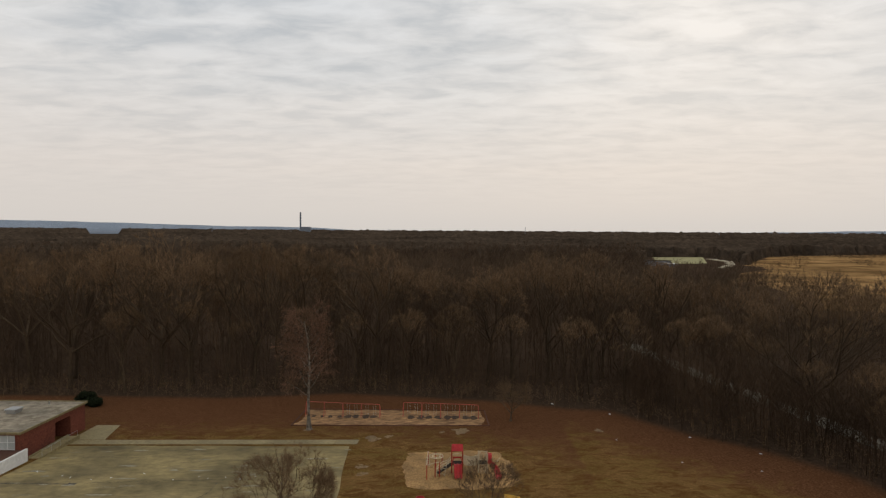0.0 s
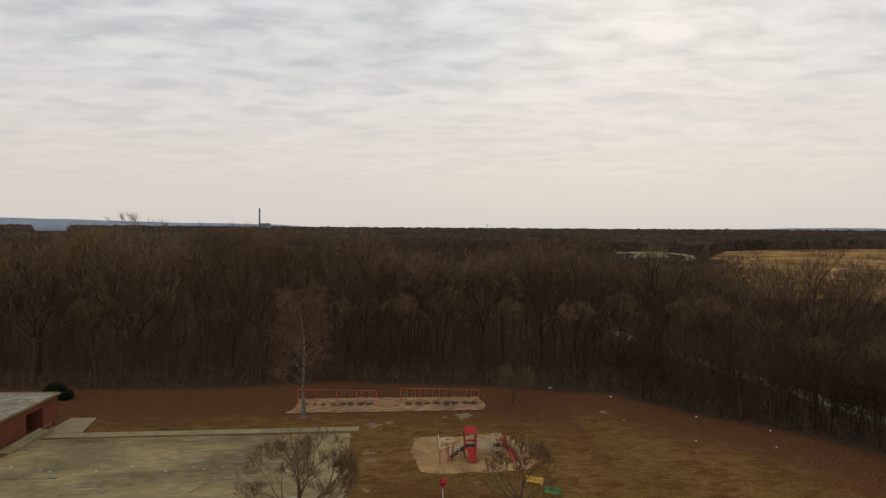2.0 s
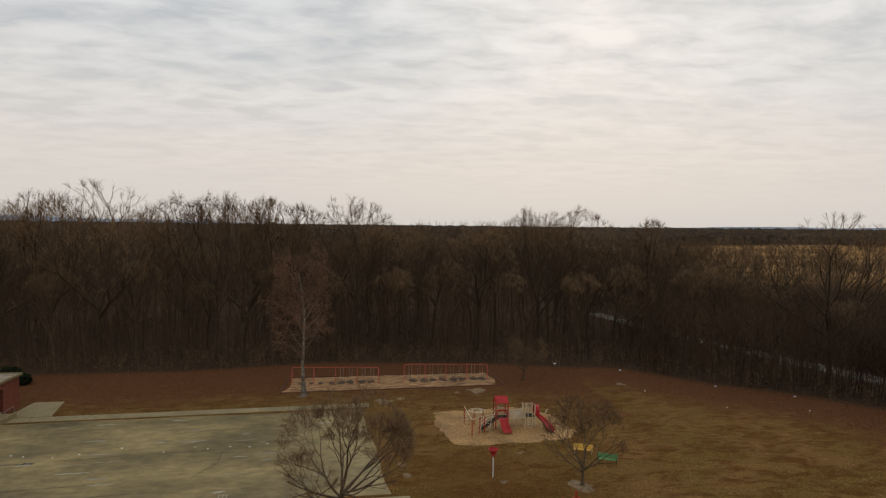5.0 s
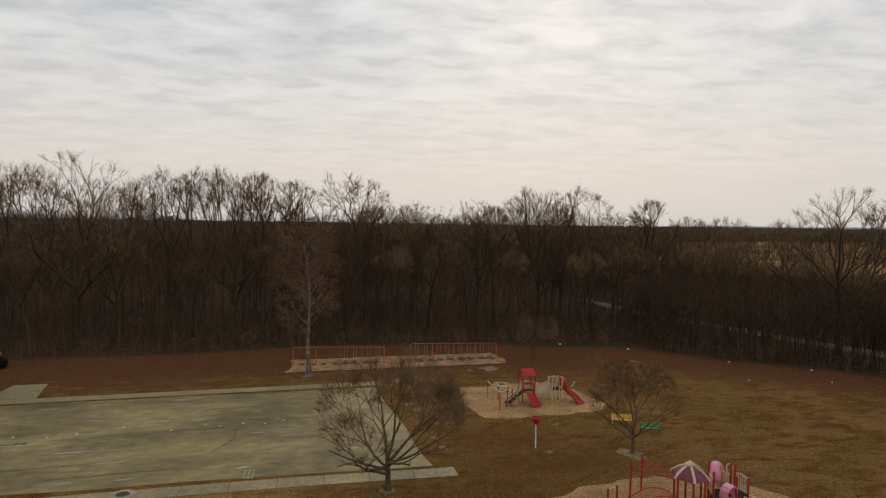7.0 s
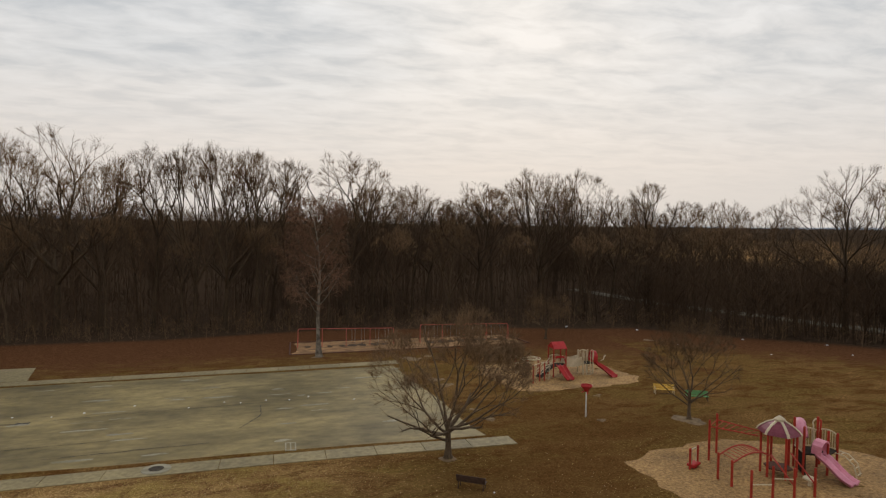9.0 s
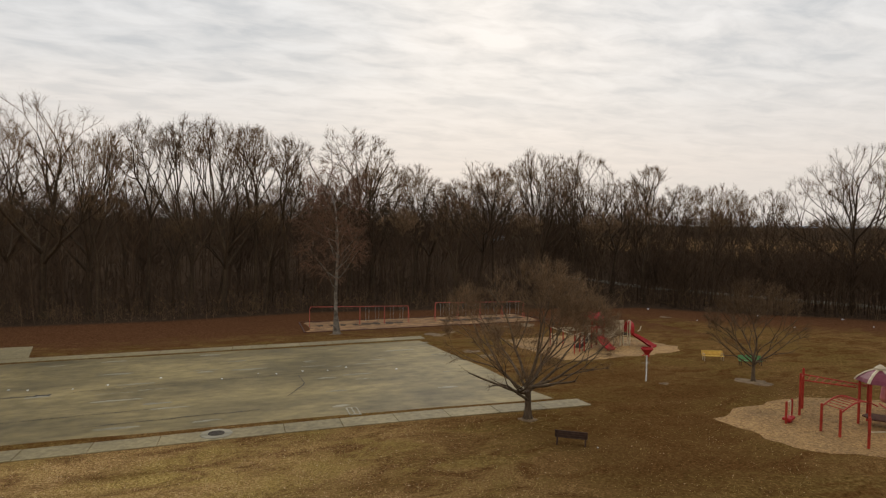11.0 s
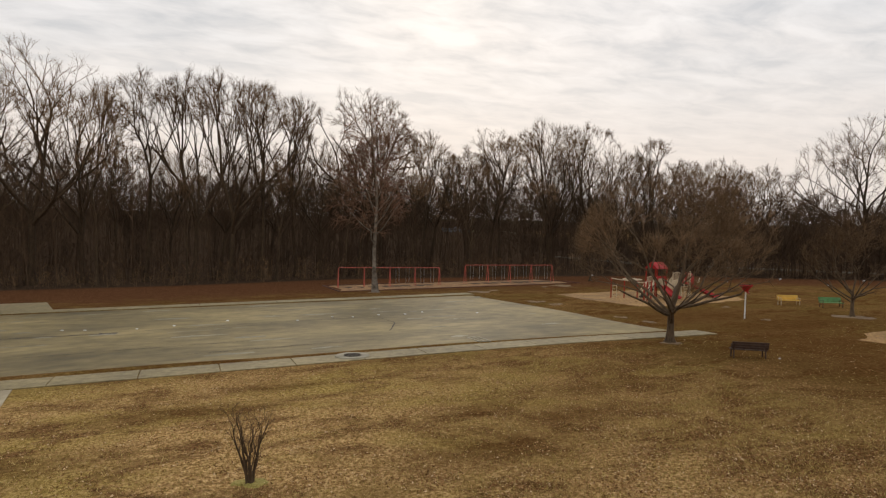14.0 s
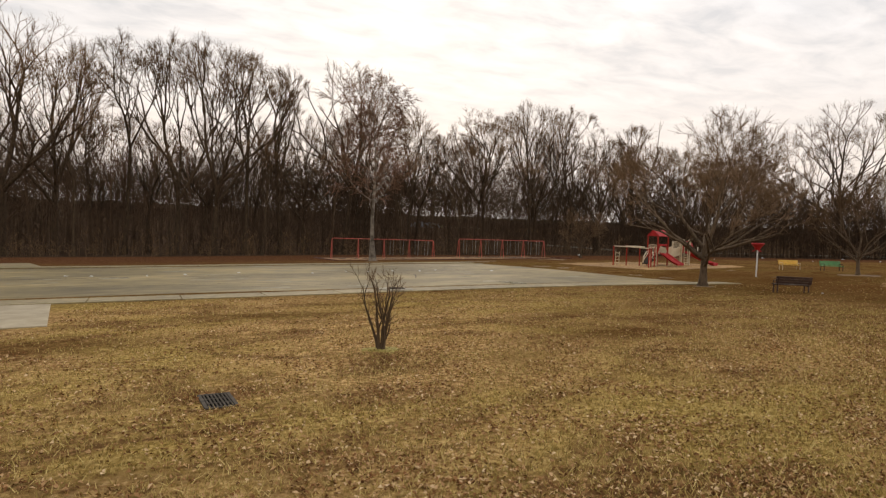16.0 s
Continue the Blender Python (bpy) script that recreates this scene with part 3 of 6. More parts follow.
# ---- trees ----
def grow(seed, H, fork, spread, r0, limbs, kids, lean=0.35, droop=0.0, twig=0.022, levels=4, multi=1, reach=0.42, leader=0.62, rise=0.16, limb_r=0.66, kink=0.13, fan=0.70, tip=None, env=None, lift=0.07):
    """A bare tree: rings of wood for trunk and limbs, and many fine twigs."""
    rng = random.Random(seed)
    wood, fine = ([], []), ([], [])
    tip = tip or twig * 0.62

    def ring_line(store, pts, radii, n):
        V, F = store
        base, side = len(V), None
        for i, p in enumerate(pts):
            d = (pts[min(i + 1, len(pts) - 1)] - pts[max(i - 1, 0)]).normalized()
            side = d.orthogonal().normalized() if side is None else (side - d * side.dot(d)).normalized()
            up = d.cross(side)
            for k in range(n):
                a = 2 * math.pi * k / n
                V.append(p + radii[i] * (math.cos(a) * side + math.sin(a) * up))
        for i in range(len(pts) - 1):
            for k in range(n):
                a, b = base + i * n + k, base + i * n + (k + 1) % n
                F.append((a, b, b + n))
                F.append((a, b + n, a + n))

    def spike(p, d, length, r):
        V, F = fine
        b = len(V)
        s = d.orthogonal().normalized()
        u = d.cross(s)
        for k in range(3):
            a = 2.1 * k
            V.append(p + r * (math.cos(a) * s + math.sin(a) * u))
        V.append(p + d * length)
        F.extend(((b, b + 1, b + 3), (b + 1, b + 2, b + 3), (b + 2, b, b + 3)))

    def within(p, d, length):
        """Shortens a limb that would leave the rounded outline of the crown."""
        zc, rx, rz = (v * H for v in env)
        a = Vector((p.x / rx, p.y / rx, (p.z - zc) / rz))
        b = Vector((d.x / rx, d.y / rx, d.z / rz)) * length
        A, B, C = b.dot(b), 2 * a.dot(b), a.dot(a) - 1
        if (a + b).length <= 1 or B * B - 4 * A * C < 0:
            return length
        f = (-B + math.sqrt(B * B - 4 * A * C)) / (2 * A)
        return length * min(1, max(0.22, f * rng.uniform(0.85, 1.08)))

    def branch(p, d, length, r, level):
        if env and level:
            length = within(p, d, length)
        if level >= levels:
            spike(p, d, length, r)
            if rng.random() < 0.75:
                e = (d + Vector((rng.uniform(-.6, .6), rng.uniform(-.6, .6), rng.uniform(-.1, .6)))).normalized()
                spike(p + d * length * 0.45, e, length * 0.55, r * 0.7)
            return
        n_seg = (7, 6, 4, 3)[min(level, 3)]
        pts, radii, q, e = [p], [r], p.copy(), d.copy()
        for i in range(n_seg):
            w = 0.07 if level == 0 else kink
            e = (e + Vector((rng.gauss(0, w), rng.gauss(0, w), rng.gauss(0, w * 0.6) + (0.05, lift, lift * 0.5, 0.0, 0.0)[level] - droop * level * 0.06))).normalized()
            q = q + e * length / n_seg
            pts.append(q.copy())
            radii.append(max(twig * 0.8, r * (1 - 0.82 * (i + 1) / n_seg)))
        ring_line(wood if level < 2 else fine, pts, radii, (8, 6, 4, 3)[min(level, 3)])
        count = limbs if level == 0 else kids[min(level, len(kids)) - 1]
        for k in range(count):
            if level == 0:
                f = fork + (1 - fork) * ((k + rng.random()) / count) ** 0.85
            else:
                f = 0.30 + 0.70 * (k + rng.random()) / count
            f = min(f, 0.999)
            i = min(int(f * n_seg), n_seg - 1)
            at = pts[i].lerp(pts[i + 1], f * n_seg - i)
            d0 = (pts[i + 1] - pts[i]).normalized()
            a = 2.4 * k + rng.uniform(-0.5, 0.5) + seed
            side = d0.orthogonal().normalized()
            out = math.cos(a) * side + math.sin(a) * d0.cross(side)
            open_ = (spread if level == 0 else fan) * rng.uniform(0.7, 1.25)
            nd = (d0 * math.cos(open_) + out * math.sin(open_) + Vector((0, 0, rise * (1, 0.5, 0, 0, 0)[level] - droop * 0.2))).normalized()
            if level == 0:
                ln = H * reach * (1.08 - 0.28 * (f - fork) / (1 - fork + 1e-6)) * rng.uniform(0.8, 1.15)
            else:
                ln = length * (0.52, 0.46, 0.42)[min(level - 1, 2)] * (1.15 - 0.5 * f) * rng.uniform(0.75, 1.25)
            branch(at, nd, ln, tip if level + 1 >= levels else max(twig, radii[i] * (limb_r if level == 0 else 0.5)), level + 1)
        if level and level < levels:
            branch(pts[-1], e, length * 0.3, tip, levels)

    for k in range(multi):
        a = 2.4 * k + seed
        d = Vector((math.cos(a) * lean * (multi > 1), math.sin(a) * lean * (multi > 1), 1)).normalized()
        foot = Vector((math.cos(a), math.sin(a), 0)) * r0 * (0.7 if multi > 1 else 0)
        branch(foot - Vector((0, 0, 0.25)), d, H * (leader if multi == 1 else leader * rng.uniform(0.75, 1.05)), r0, 0)
    return wood, fine


def fork_tree(seed, H, bole, spread, r0, first=4, levels=7, split=0.43, up=0.07, shrink=0.82, spray=6, tip=0.017, twig=0.95, thin=0.74, lowest=0.0, wide=0.24, first_r=0.54):
    """A bare broadleaf tree whose limbs fork again and again out to a rounded crown of fine sprays."""
    rng = random.Random(seed)
    wood, fine = ([], []), ([], [])

    def line(store, pts, ra, rb, n):
        V, F = store
        base, side, m = len(V), None, len(pts)
        for i, p in enumerate(pts):
            d = (pts[min(i + 1, m - 1)] - pts[max(i - 1, 0)]).normalized()
            side = d.orthogonal().normalized() if side is None else (side - d * side.dot(d)).normalized()
            w, r = d.cross(side), ra + (rb - ra) * i / (m - 1)
            for k in range(n):
                a = 2 * math.pi * k / n
                V.append(p + r * (math.cos(a) * side + math.sin(a) * w))
        for i in range(m - 1):
            for k in range(n):
                a, b = base + i * n + k, base + i * n + (k + 1) % n
                F.extend(((a, b, b + n), (a, b + n, a + n)))

    def spike(p, d, length, r):
        V, F = fine
        b, s = len(V), d.orthogonal().normalized()
        u = d.cross(s)
        for k in range(3):
            V.append(p + r * (math.cos(2.1 * k) * s + math.sin(2.1 * k) * u))
        V.append(p + d * length)
        F.extend(((b, b + 1, b + 3), (b + 1, b + 2, b + 3), (b + 2, b, b + 3)))

    def sprig(p, d, n, ln, wide):
        for _ in range(n):
            e = (d + Vector((rng.gauss(0, wide), rng.gauss(0, wide), rng.gauss(0.10, wide)))).normalized()
            at, l = p - d * rng.uniform(0, 0.4) * ln, ln * rng.uniform(0.6, 1.3)
            spike(at, e, l, tip)
            for f in (0.35, 0.65):
                g = (e + Vector((rng.gauss(0, 0.5), rng.gauss(0, 0.5), rng.gauss(0.12, 0.4)))).normalized()
                spike(at + e * l * f, g, l * rng.uniform(0.35, 0.6), tip * 0.75)

    L0 = H * (1 - bole) * (1 - shrink) / (1 - shrink ** levels) * 1.16
    zc, rz, rx = (0.52 + 0.26 * bole) * H, (0.48 - 0.26 * bole) * H, wide * H

    def room(p, d, L):
        """The share of a limb's length that lies inside the rounded outline of the crown."""
        a = Vector((p.x / rx, p.y / rx, (p.z - zc) / rz))
        b = Vector((d.x / rx, d.y / rx, d.z / rz)) * L
        if (a + b).length <= 1:
            return 1.0
        A, B, C = b.dot(b), 2 * a.dot(b), a.dot(a) - 1
        D = B * B - 4 * A * C
        return 0.0 if D < 0 else max(0.0, (math.sqrt(D) - B) / (2 * A))

    def limb(p, d, L, r, lev):
        n_seg = 3 if lev < 4 else 2
        f = room(p, d, L) * rng.uniform(0.80, 1.20) if lev else 1.0
        cut = f < 0.8
        if cut:
            L *= max(0.16, f)
        pts, q, e = [p], p.copy(), d.copy()
        for _ in range(n_seg):
            e = (e + Vector((rng.gauss(0, 0.10), rng.gauss(0, 0.10), rng.gauss(0, 0.06) + up * (0.6 if lev < 3 else 0.3)))).normalized()
            q = q + e * L / n_seg
            pts.append(q.copy())
        r2 = tip * 1.2 if cut and f < 0.45 else max(tip * 1.2, r * 0.80)
        line(wood if lev < 4 else fine, pts, r, r2, (8, 7, 6, 5, 4, 3, 3, 3, 3)[lev])
        if lev >= 3:
            for x in pts[1:]:
                if rng.random() < (0.7 if lev < 5 else 0.95):
                    sprig(x, e, 1, twig * 1.35, 0.55)
        if lev >= levels - 1 or (cut and f < 0.45):
            sprig(q, e, spray // 2, twig * 1.45, 0.34)
            return
        n = 3 if rng.random() < 0.28 else 2
        turn = rng.uniform(0, 6.283)
        for k in range(n):
            a = turn + 6.283 * k / n + rng.uniform(-0.4, 0.4)
            side = e.orthogonal().normalized()
            out = math.cos(a) * side + math.sin(a) * e.cross(side)
            g = split * rng.uniform(0.55, 1.35) * (0.55 if k == 0 else 1.15)
            nd = (e * math.cos(g) + out * math.sin(g) + Vector((0, 0, up))).normalized()
            limb(q, nd, L * shrink * rng.uniform(0.8, 1.15) * (1.06 if k == 0 else 0.94), max(tip * 1.3, r2 * (0.86 if k == 0 else thin)), lev + 1)

    pts, q, e = [Vector((0, 0, -0.25))], Vector((0, 0, -0.25)), Vector((0, 0, 1))
    for _ in range(5):
        e = (e + Vector((rng.gauss(0, 0.035), rng.gauss(0, 0.035), 0.05))).normalized()
        q = q + e * (H * bole + 0.25) / 5
        pts.append(q.copy())
    line(wood, pts, r0, r0 * 0.72, 9)
    for k in range(first):
        a = 2.4 * k + seed + rng.uniform(-0.3, 0.3)
        g = spread * rng.uniform(0.75, 1.2) * (0.35 if k == 0 else 1)
        nd = Vector((math.cos(a) * math.sin(g), math.sin(a) * math.sin(g), math.cos(g)))
        f = 1.0 if k < 2 else 1 - lowest * rng.random()
        at = pts[0].lerp(pts[-1], f)
        limb(at, nd, L0 * rng.uniform(0.85, 1.12), r0 * (first_r * 1.25 if k == 0 else first_r), 0)
    return wood, fine


def flare(store, r0):
    """Root flare: the foot of the trunk widens."""
    for v in store[0]:
        if v.z < 1.2 * r0 * 2 and math.hypot(v.x, v.y) < r0 * 2:
            f = 1 + 0.55 * max(0.0, 1 - v.z / (2.4 * r0)) ** 2
            v.x, v.y = v.x * f, v.y * f


def tree(name, m, grown, bark, twigs, label, r0, group="", crown_label=""):
    ob = thing(name, m, label, "tree", group)
    wood, fine = grown
    flare(wood, r0)
    for nm, (V, F), mt in (("trunk", wood, bark), ("crown", fine, twigs)):
        o = raw(nm, [tuple(v) for v in V], F, mt, True)
        o.parent = ob
    return ob


def on(x, y, turn=0.0, size=1.0, sink=0.0):
    return pose(x, y, lz(x, y) - sink, 0, 0, turn) @ Matrix.Diagonal((size, size, size, 1))


# lone trees on the field
tree("spreading_tree", on(-16.4, 60.6, 40), fork_tree(11, 10.7, 0.22, 1.12, 0.24, 12, levels=8, split=0.46, up=0.035, shrink=0.80, spray=5, tip=0.008, twig=0.42, thin=0.64, lowest=0.45, wide=0.52, first_r=0.42), M_FIELDBARK, M_TWIG,
     "bare spreading shade tree beside the concrete strip", 0.29)
tree("young_tree", on(5.4, 63.6, 100), fork_tree(23, 8.2, 0.24, 1.05, 0.15, 10, levels=7, split=0.46, up=0.035, spray=6, tip=0.007, twig=0.36, thin=0.64, lowest=0.40, wide=0.44, first_r=0.42), M_FIELDBARK, M_TWIG,
     "small bare rounded tree on the turf near the painted benches", 0.19)
tree("corner_tree", on(12.1, 107.0, 10), grow(31, 8.4, 0.30, 1.0, 0.18, 11, (8, 7, 6), twig=0.012, tip=0.010, reach=0.5, leader=0.5, lift=0.04, env=(0.58, 0.48, 0.40)), M_BARK, M_TWIG,
     "small bare tree beside the sand bed", 0.18)
tree("sycamore_tree", on(-23.0, 102.2, 0), grow(47, 20.0, 0.30, 1.0, 0.28, 26, (9, 7, 6), droop=0.5, twig=0.018, tip=0.016, reach=0.28, leader=0.95, limb_r=0.34, fan=0.8, kink=0.16), M_PALE, M_RUST,
     "tall pale-barked sycamore with rust-coloured fine twigs", 0.34)
tree("sapling", on(-42.3, 48.0, 0), grow(5, 2.3, 0.22, 0.42, 0.045, 5, (4, 4, 3), lean=0.20, twig=0.005, multi=6, levels=3, reach=0.30, leader=0.9), M_BARK, M_TWIG,
     "short clump of bare upright shoots on a mossy foot", 0.045)
tree("yard_tree", on(-58.6, 58.5, 0), grow(64, 5.5, 0.25, 0.9, 0.14, 9, (7, 6, 5), twig=0.010, reach=0.5, leader=0.5), M_BARK, M_TWIG,
     "small bare tree beside the concrete pad", 0.14)

# trees along the edge of the woods
KINDS = [
    fork_tree(101, 30, 0.30, 0.78, 0.46, 6, split=0.40, up=0.05, twig=0.8, lowest=0.25, wide=0.39),
    fork_tree(102, 30, 0.42, 0.46, 0.36, 4, split=0.36, up=0.06, twig=0.8, spray=7, wide=0.26),
    fork_tree(103, 30, 0.32, 0.62, 0.42, 5, split=0.40, up=0.06, twig=0.8, lowest=0.3, wide=0.31),
    fork_tree(104, 30, 0.50, 0.46, 0.27, 3, split=0.46, up=0.05, twig=0.8, spray=5, wide=0.22),
    fork_tree(105, 30, 0.26, 0.40, 0.40, 4, split=0.36, up=0.06, shrink=0.85, twig=0.8, wide=0.27),
    fork_tree(106, 30, 0.36, 0.66, 0.40, 5, split=0.44, up=0.05, twig=0.75, spray=8, lowest=0.25, wide=0.31),
    fork_tree(107, 30, 0.40, 0.50, 0.32, 4, split=0.40, up=0.06, twig=0.8, spray=7, lowest=0.35, wide=0.25),
]
WOOD_LABELS = ["tall bare oak with a broad crown at the woods' edge", "tall bare tree with a high narrow crown", "heavy-limbed bare tree with wide branches",
               "slender bare tree with a high thin crown", "twin-stemmed bare tree in the woods", "bare tree with a dense rounded crown", "straight bare tree with many short limbs"]
BASES = [tree("woodland_tree", on(x, y, turn, h / 29.8), KINDS[k], M_BARK, M_TWIG, WOOD_LABELS[k], 0.4, "trees along the woods' edge")
         for k, (x, y, h, turn) in enumerate([(-65.3, 137, 35, 20), (-32.7, 137, 31.5, 0), (-37.8, 134, 32.4, 60), (-50.2, 137, 32.5, 30), (-43.2, 135, 31.8, 75), (-16.1, 136, 32, 0), (-2.4, 140, 26.8, 0)])]
# x, y, height, kind: the front rows as they stand, then those behind and beside them
PLANNED = [(-59.1, 139, 30.5, 2), (-26.4, 139, 30.3, 1), (9.8, 136, 27, 5), (23.5, 136, 29.8, 2), (33.4, 137, 29.5, 4), (41.7, 138, 25, 5), (49, 135, 27, 1), (59.7, 137, 24, 6), (65.5, 133, 23.7, 2),
           (74.5, 128, 22, 4), (60.4, 97.6, 26.4, 0), (69, 106, 21, 3), (82, 121, 16, 5), (-76, 139, 33, 2), (-86, 136, 31, 0), (-97, 139, 32, 5), (-108, 137, 30, 1), (-120, 142, 31, 2),
           (50.5, 112, 18, 6), (56.5, 103, 15, 3), (45, 112, 17, 1), (55, 88, 14, 3), (58.2, 80, 15, 6), (36, 119, 18, 4), (57.5, 66, 15, 1), (71, 75, 15, 3), (70, 60, 17, 5), (82, 70, 15, 1),
           (-70, 130, 19, 6), (-56, 130, 20, 3), (-31, 131, 18, 1), (-8, 130, 18, 6), (14, 125, 17, 3), (27, 120, 17, 6), (-44, 129, 16, 3), (2, 128, 19, 4), (-20, 131, 17, 3),
           (-72, 146, 26, 5), (-47, 146, 23, 6), (-21, 146, 25, 2), (2, 147, 25, 5), (16, 143, 26, 1), (29, 145, 27, 6), (38, 144, 25, 2), (-10, 143, 26, 1), (-39, 143, 22, 5),
           (-55, 149, 23, 1), (-30, 148, 24, 5), (-9, 152, 26, 4), (12, 151, 25, 6), (54, 144, 23, 4), (-91, 146, 31, 4), (72, 142, 18, 1), (84, 130, 14, 2), (92, 114, 13, 6), (90, 84, 14, 3), (100, 88, 13, 5),
           (56.5, 110, 15, 6), (57, 120, 16, 3), (55.5, 128, 18, 1), (57.5, 146, 22, 6), (74, 92, 14, 6), (56, 73, 13, 4)]
rt = random.Random(7)
for x, y, h, k in PLANNED:
    f = h / 29.8
    copy_thing(BASES[k], pose(x, y, lz(x, y), rt.uniform(-2, 2), rt.uniform(-2, 2), rt.uniform(0, 360)) @ Matrix.Diagonal((f, f, f, 1))).scale = (f * 1.04, f * 1.04, f)


# the depth of the woods: thousands of lighter trees
MARSH = [(150, 262), (238, 205), (420, 240), (900, 640), (1000, 1000), (714, 985), (514, 905), (432, 834), (341, 678), (243, 500), (168, 345)]
CLEARING = [(195, 570), (280, 580), (338, 690), (362, 835), (265, 820)]
PITCH = [(222, 642), (285, 660), (350, 826), (275, 814)]


def in_ring(px, py, ring):
    inside = np.zeros(px.shape, bool)
    for (ax, ay), (bx, by) in zip(ring, ring[1:] + ring[:1]):
        inside ^= ((ay > py) != (by > py)) & (px < (bx - ax) * (py - ay) / ((by - ay) if by != ay else 1e-9) + ax)
    return inside


def spikes(P, D, L, R):
    """Three-sided tapering sticks, all at once: feet, ways, lengths, radii."""
    n = len(P)
    D = D / np.linalg.norm(D, axis=1)[:, None]
    ref = np.where(np.abs(D[:, 2:3]) < 0.9, [[0, 0, 1.0]], [[1.0, 0, 0]])
    s = np.cross(D, ref)
    s /= np.linalg.norm(s, axis=1)[:, None]
    u = np.cross(D, s)
    V = np.empty((n, 4, 3))
    for k in range(3):
        V[:, k] = P + R[:, None] * (math.cos(2.1 * k) * s + math.sin(2.1 * k) * u)
    V[:, 3] = P + D * L[:, None]
    b = 4 * np.arange(n)[:, None]
    F = np.concatenate([b + [0, 1, 3], b + [1, 2, 3], b + [2, 0, 3]])
    return V.reshape(-1, 3), F


def stand(seed, X, Y, H, twigs, limbs=6, thick=0.045, low=0.3, width=0.24, trunk=0.007):
    """Light trees at the given places: a trunk, limbs reaching out to a domed crown, and twigs fanning from the limbs."""
    rng = np.random.default_rng(seed)
    n = len(X)
    foot = np.c_[X, Y, lie(X, Y) - 0.2]
    tilt = np.c_[rng.normal(0, 0.07, (n, 2)), np.ones(n)]
    out = [spikes(foot, tilt, H * 0.93, H * trunk)]
    f = rng.uniform(low, 0.78, (n, limbs))
    a = rng.uniform(0, 6.283, (n, limbs))
    base = foot[:, None] + tilt[:, None] * (f * H[:, None])[..., None]
    # where each limb ends: on the dome of the crown, lower limbs further out
    up = np.clip(f + rng.uniform(0.14, 0.40, (n, limbs)), 0.3, 0.99)
    mid = (low + 1) / 2
    dome = np.sqrt(np.clip(1 - ((up - mid) / (1.08 - mid)) ** 2, 0.06, 1)) * rng.uniform(0.55, 1.0, (n, limbs))
    reach = H[:, None] * width * dome * rng.uniform(0.75, 1.25, n)[:, None]
    end = foot[:, None] + tilt[:, None] * (up * H[:, None])[..., None] + np.stack([np.cos(a) * reach, np.sin(a) * reach, 0 * a], -1)
    way = end - base
    ln = np.linalg.norm(way, axis=-1)
    way /= ln[..., None]
    out.append(spikes(base.reshape(-1, 3), way.reshape(-1, 3), ln.ravel() * 1.05, np.repeat(H * trunk * 0.5, limbs)))
    pick = rng.integers(0, limbs, (n, twigs))
    g = rng.uniform(0.30, 1.0, (n, twigs)) ** 0.8
    rows = np.arange(n)[:, None]
    at = base[rows, pick] + way[rows, pick] * (g * ln[rows, pick])[..., None]
    heart = foot + tilt * (H * (low * 0.6 + 0.25))[:, None]
    d = at - heart[:, None]
    d = d / np.linalg.norm(d, axis=-1)[..., None] + rng.normal(0, 0.5, (n, twigs, 3)) + [0, 0, 0.15]
    L = (H[:, None] * 0.085 * rng.uniform(0.5, 1.4, (n, twigs))).ravel()
    out.append(spikes(at.reshape(-1, 3), d.reshape(-1, 3), L, np.full(n * twigs, thick) * rng.uniform(0.6, 1.3, n * twigs)))
    V, F, k = [], [], 0
    for v, q in out:
        V.append(v)
        F.append(q + k)
        k += len(v)
    return np.concatenate(V), np.concatenate(F)


def scatter(seed, count, x0, x1, y0, y1, gap0=1.0, gap1=1e9):
    rng = np.random.default_rng(seed)
    x, y = rng.uniform(x0, x1, count), rng.uniform(y0, y1, count)
    g = edge_gap(x, y)
    keep = (g > gap0) & (g < gap1) & ~((np.abs(x - np.interp(y, [p[1] for p in LANE], [p[0] for p in LANE])) < 3.2) & (y < 188)) & ~in_ring(x, y, MARSH) & ~in_ring(x, y, CLEARING)
    keep &= (x > -0.80 * y - 45) & (x < 1.05 * y + 140)
    return x[keep], y[keep]


def woods(name, seed, places, hmin, hmax, label, category, material=None, **kw):
    x, y = places
    H = np.random.default_rng(seed + 50).uniform(hmin, hmax, len(x))
    V, F = stand(seed, x, y, H, **kw)
    return tagged(raw(name, V, F, material or M_DEEP), label, category, kind="stuff")


def by_bearing(places, tall, short):
    """Keeps the woods taller towards the west and lower towards the marsh."""
    f = np.clip((places[0] - 0.12 * (places[1] - 130) - 30) / 70, 0, 1)
    return tall[0] + (short[0] - tall[0]) * f, tall[1] + (short[1] - tall[1]) * f


woods("edge_brush", 1, scatter(1, 11000, -130, 110, 20, 150, 0.3, 13), 1.2, 4.2, "tangled brown brush along the woods' edge", "brush", M_TWIG, twigs=34, limbs=5, thick=0.017, low=0.02, width=0.42, trunk=0.008)
under = scatter(2, 6800, -130, 130, 20, 172, 1.5, 40)
woods("understorey", 2, under, 3.0, 7.5 + 4.5 * (1 + np.sin(0.35 * under[0] + 2.0 * np.sin(0.13 * under[1]))), "thin bare understorey trees in the woods", "woods", M_DEEP, twigs=66, limbs=8, thick=0.024, low=0.10, width=0.36, trunk=0.005)
woods("lane_side_woods", 9, scatter(12, 900, 36, 64, 55, 175, 0.5, 16), 7, 14, "dark bare trees between the field and the lane", "woods", M_DEEP, twigs=90, limbs=9, thick=0.026, low=0.22, width=0.30)
lane = scatter(8, 3600, 62, 205, 30, 262, 3)
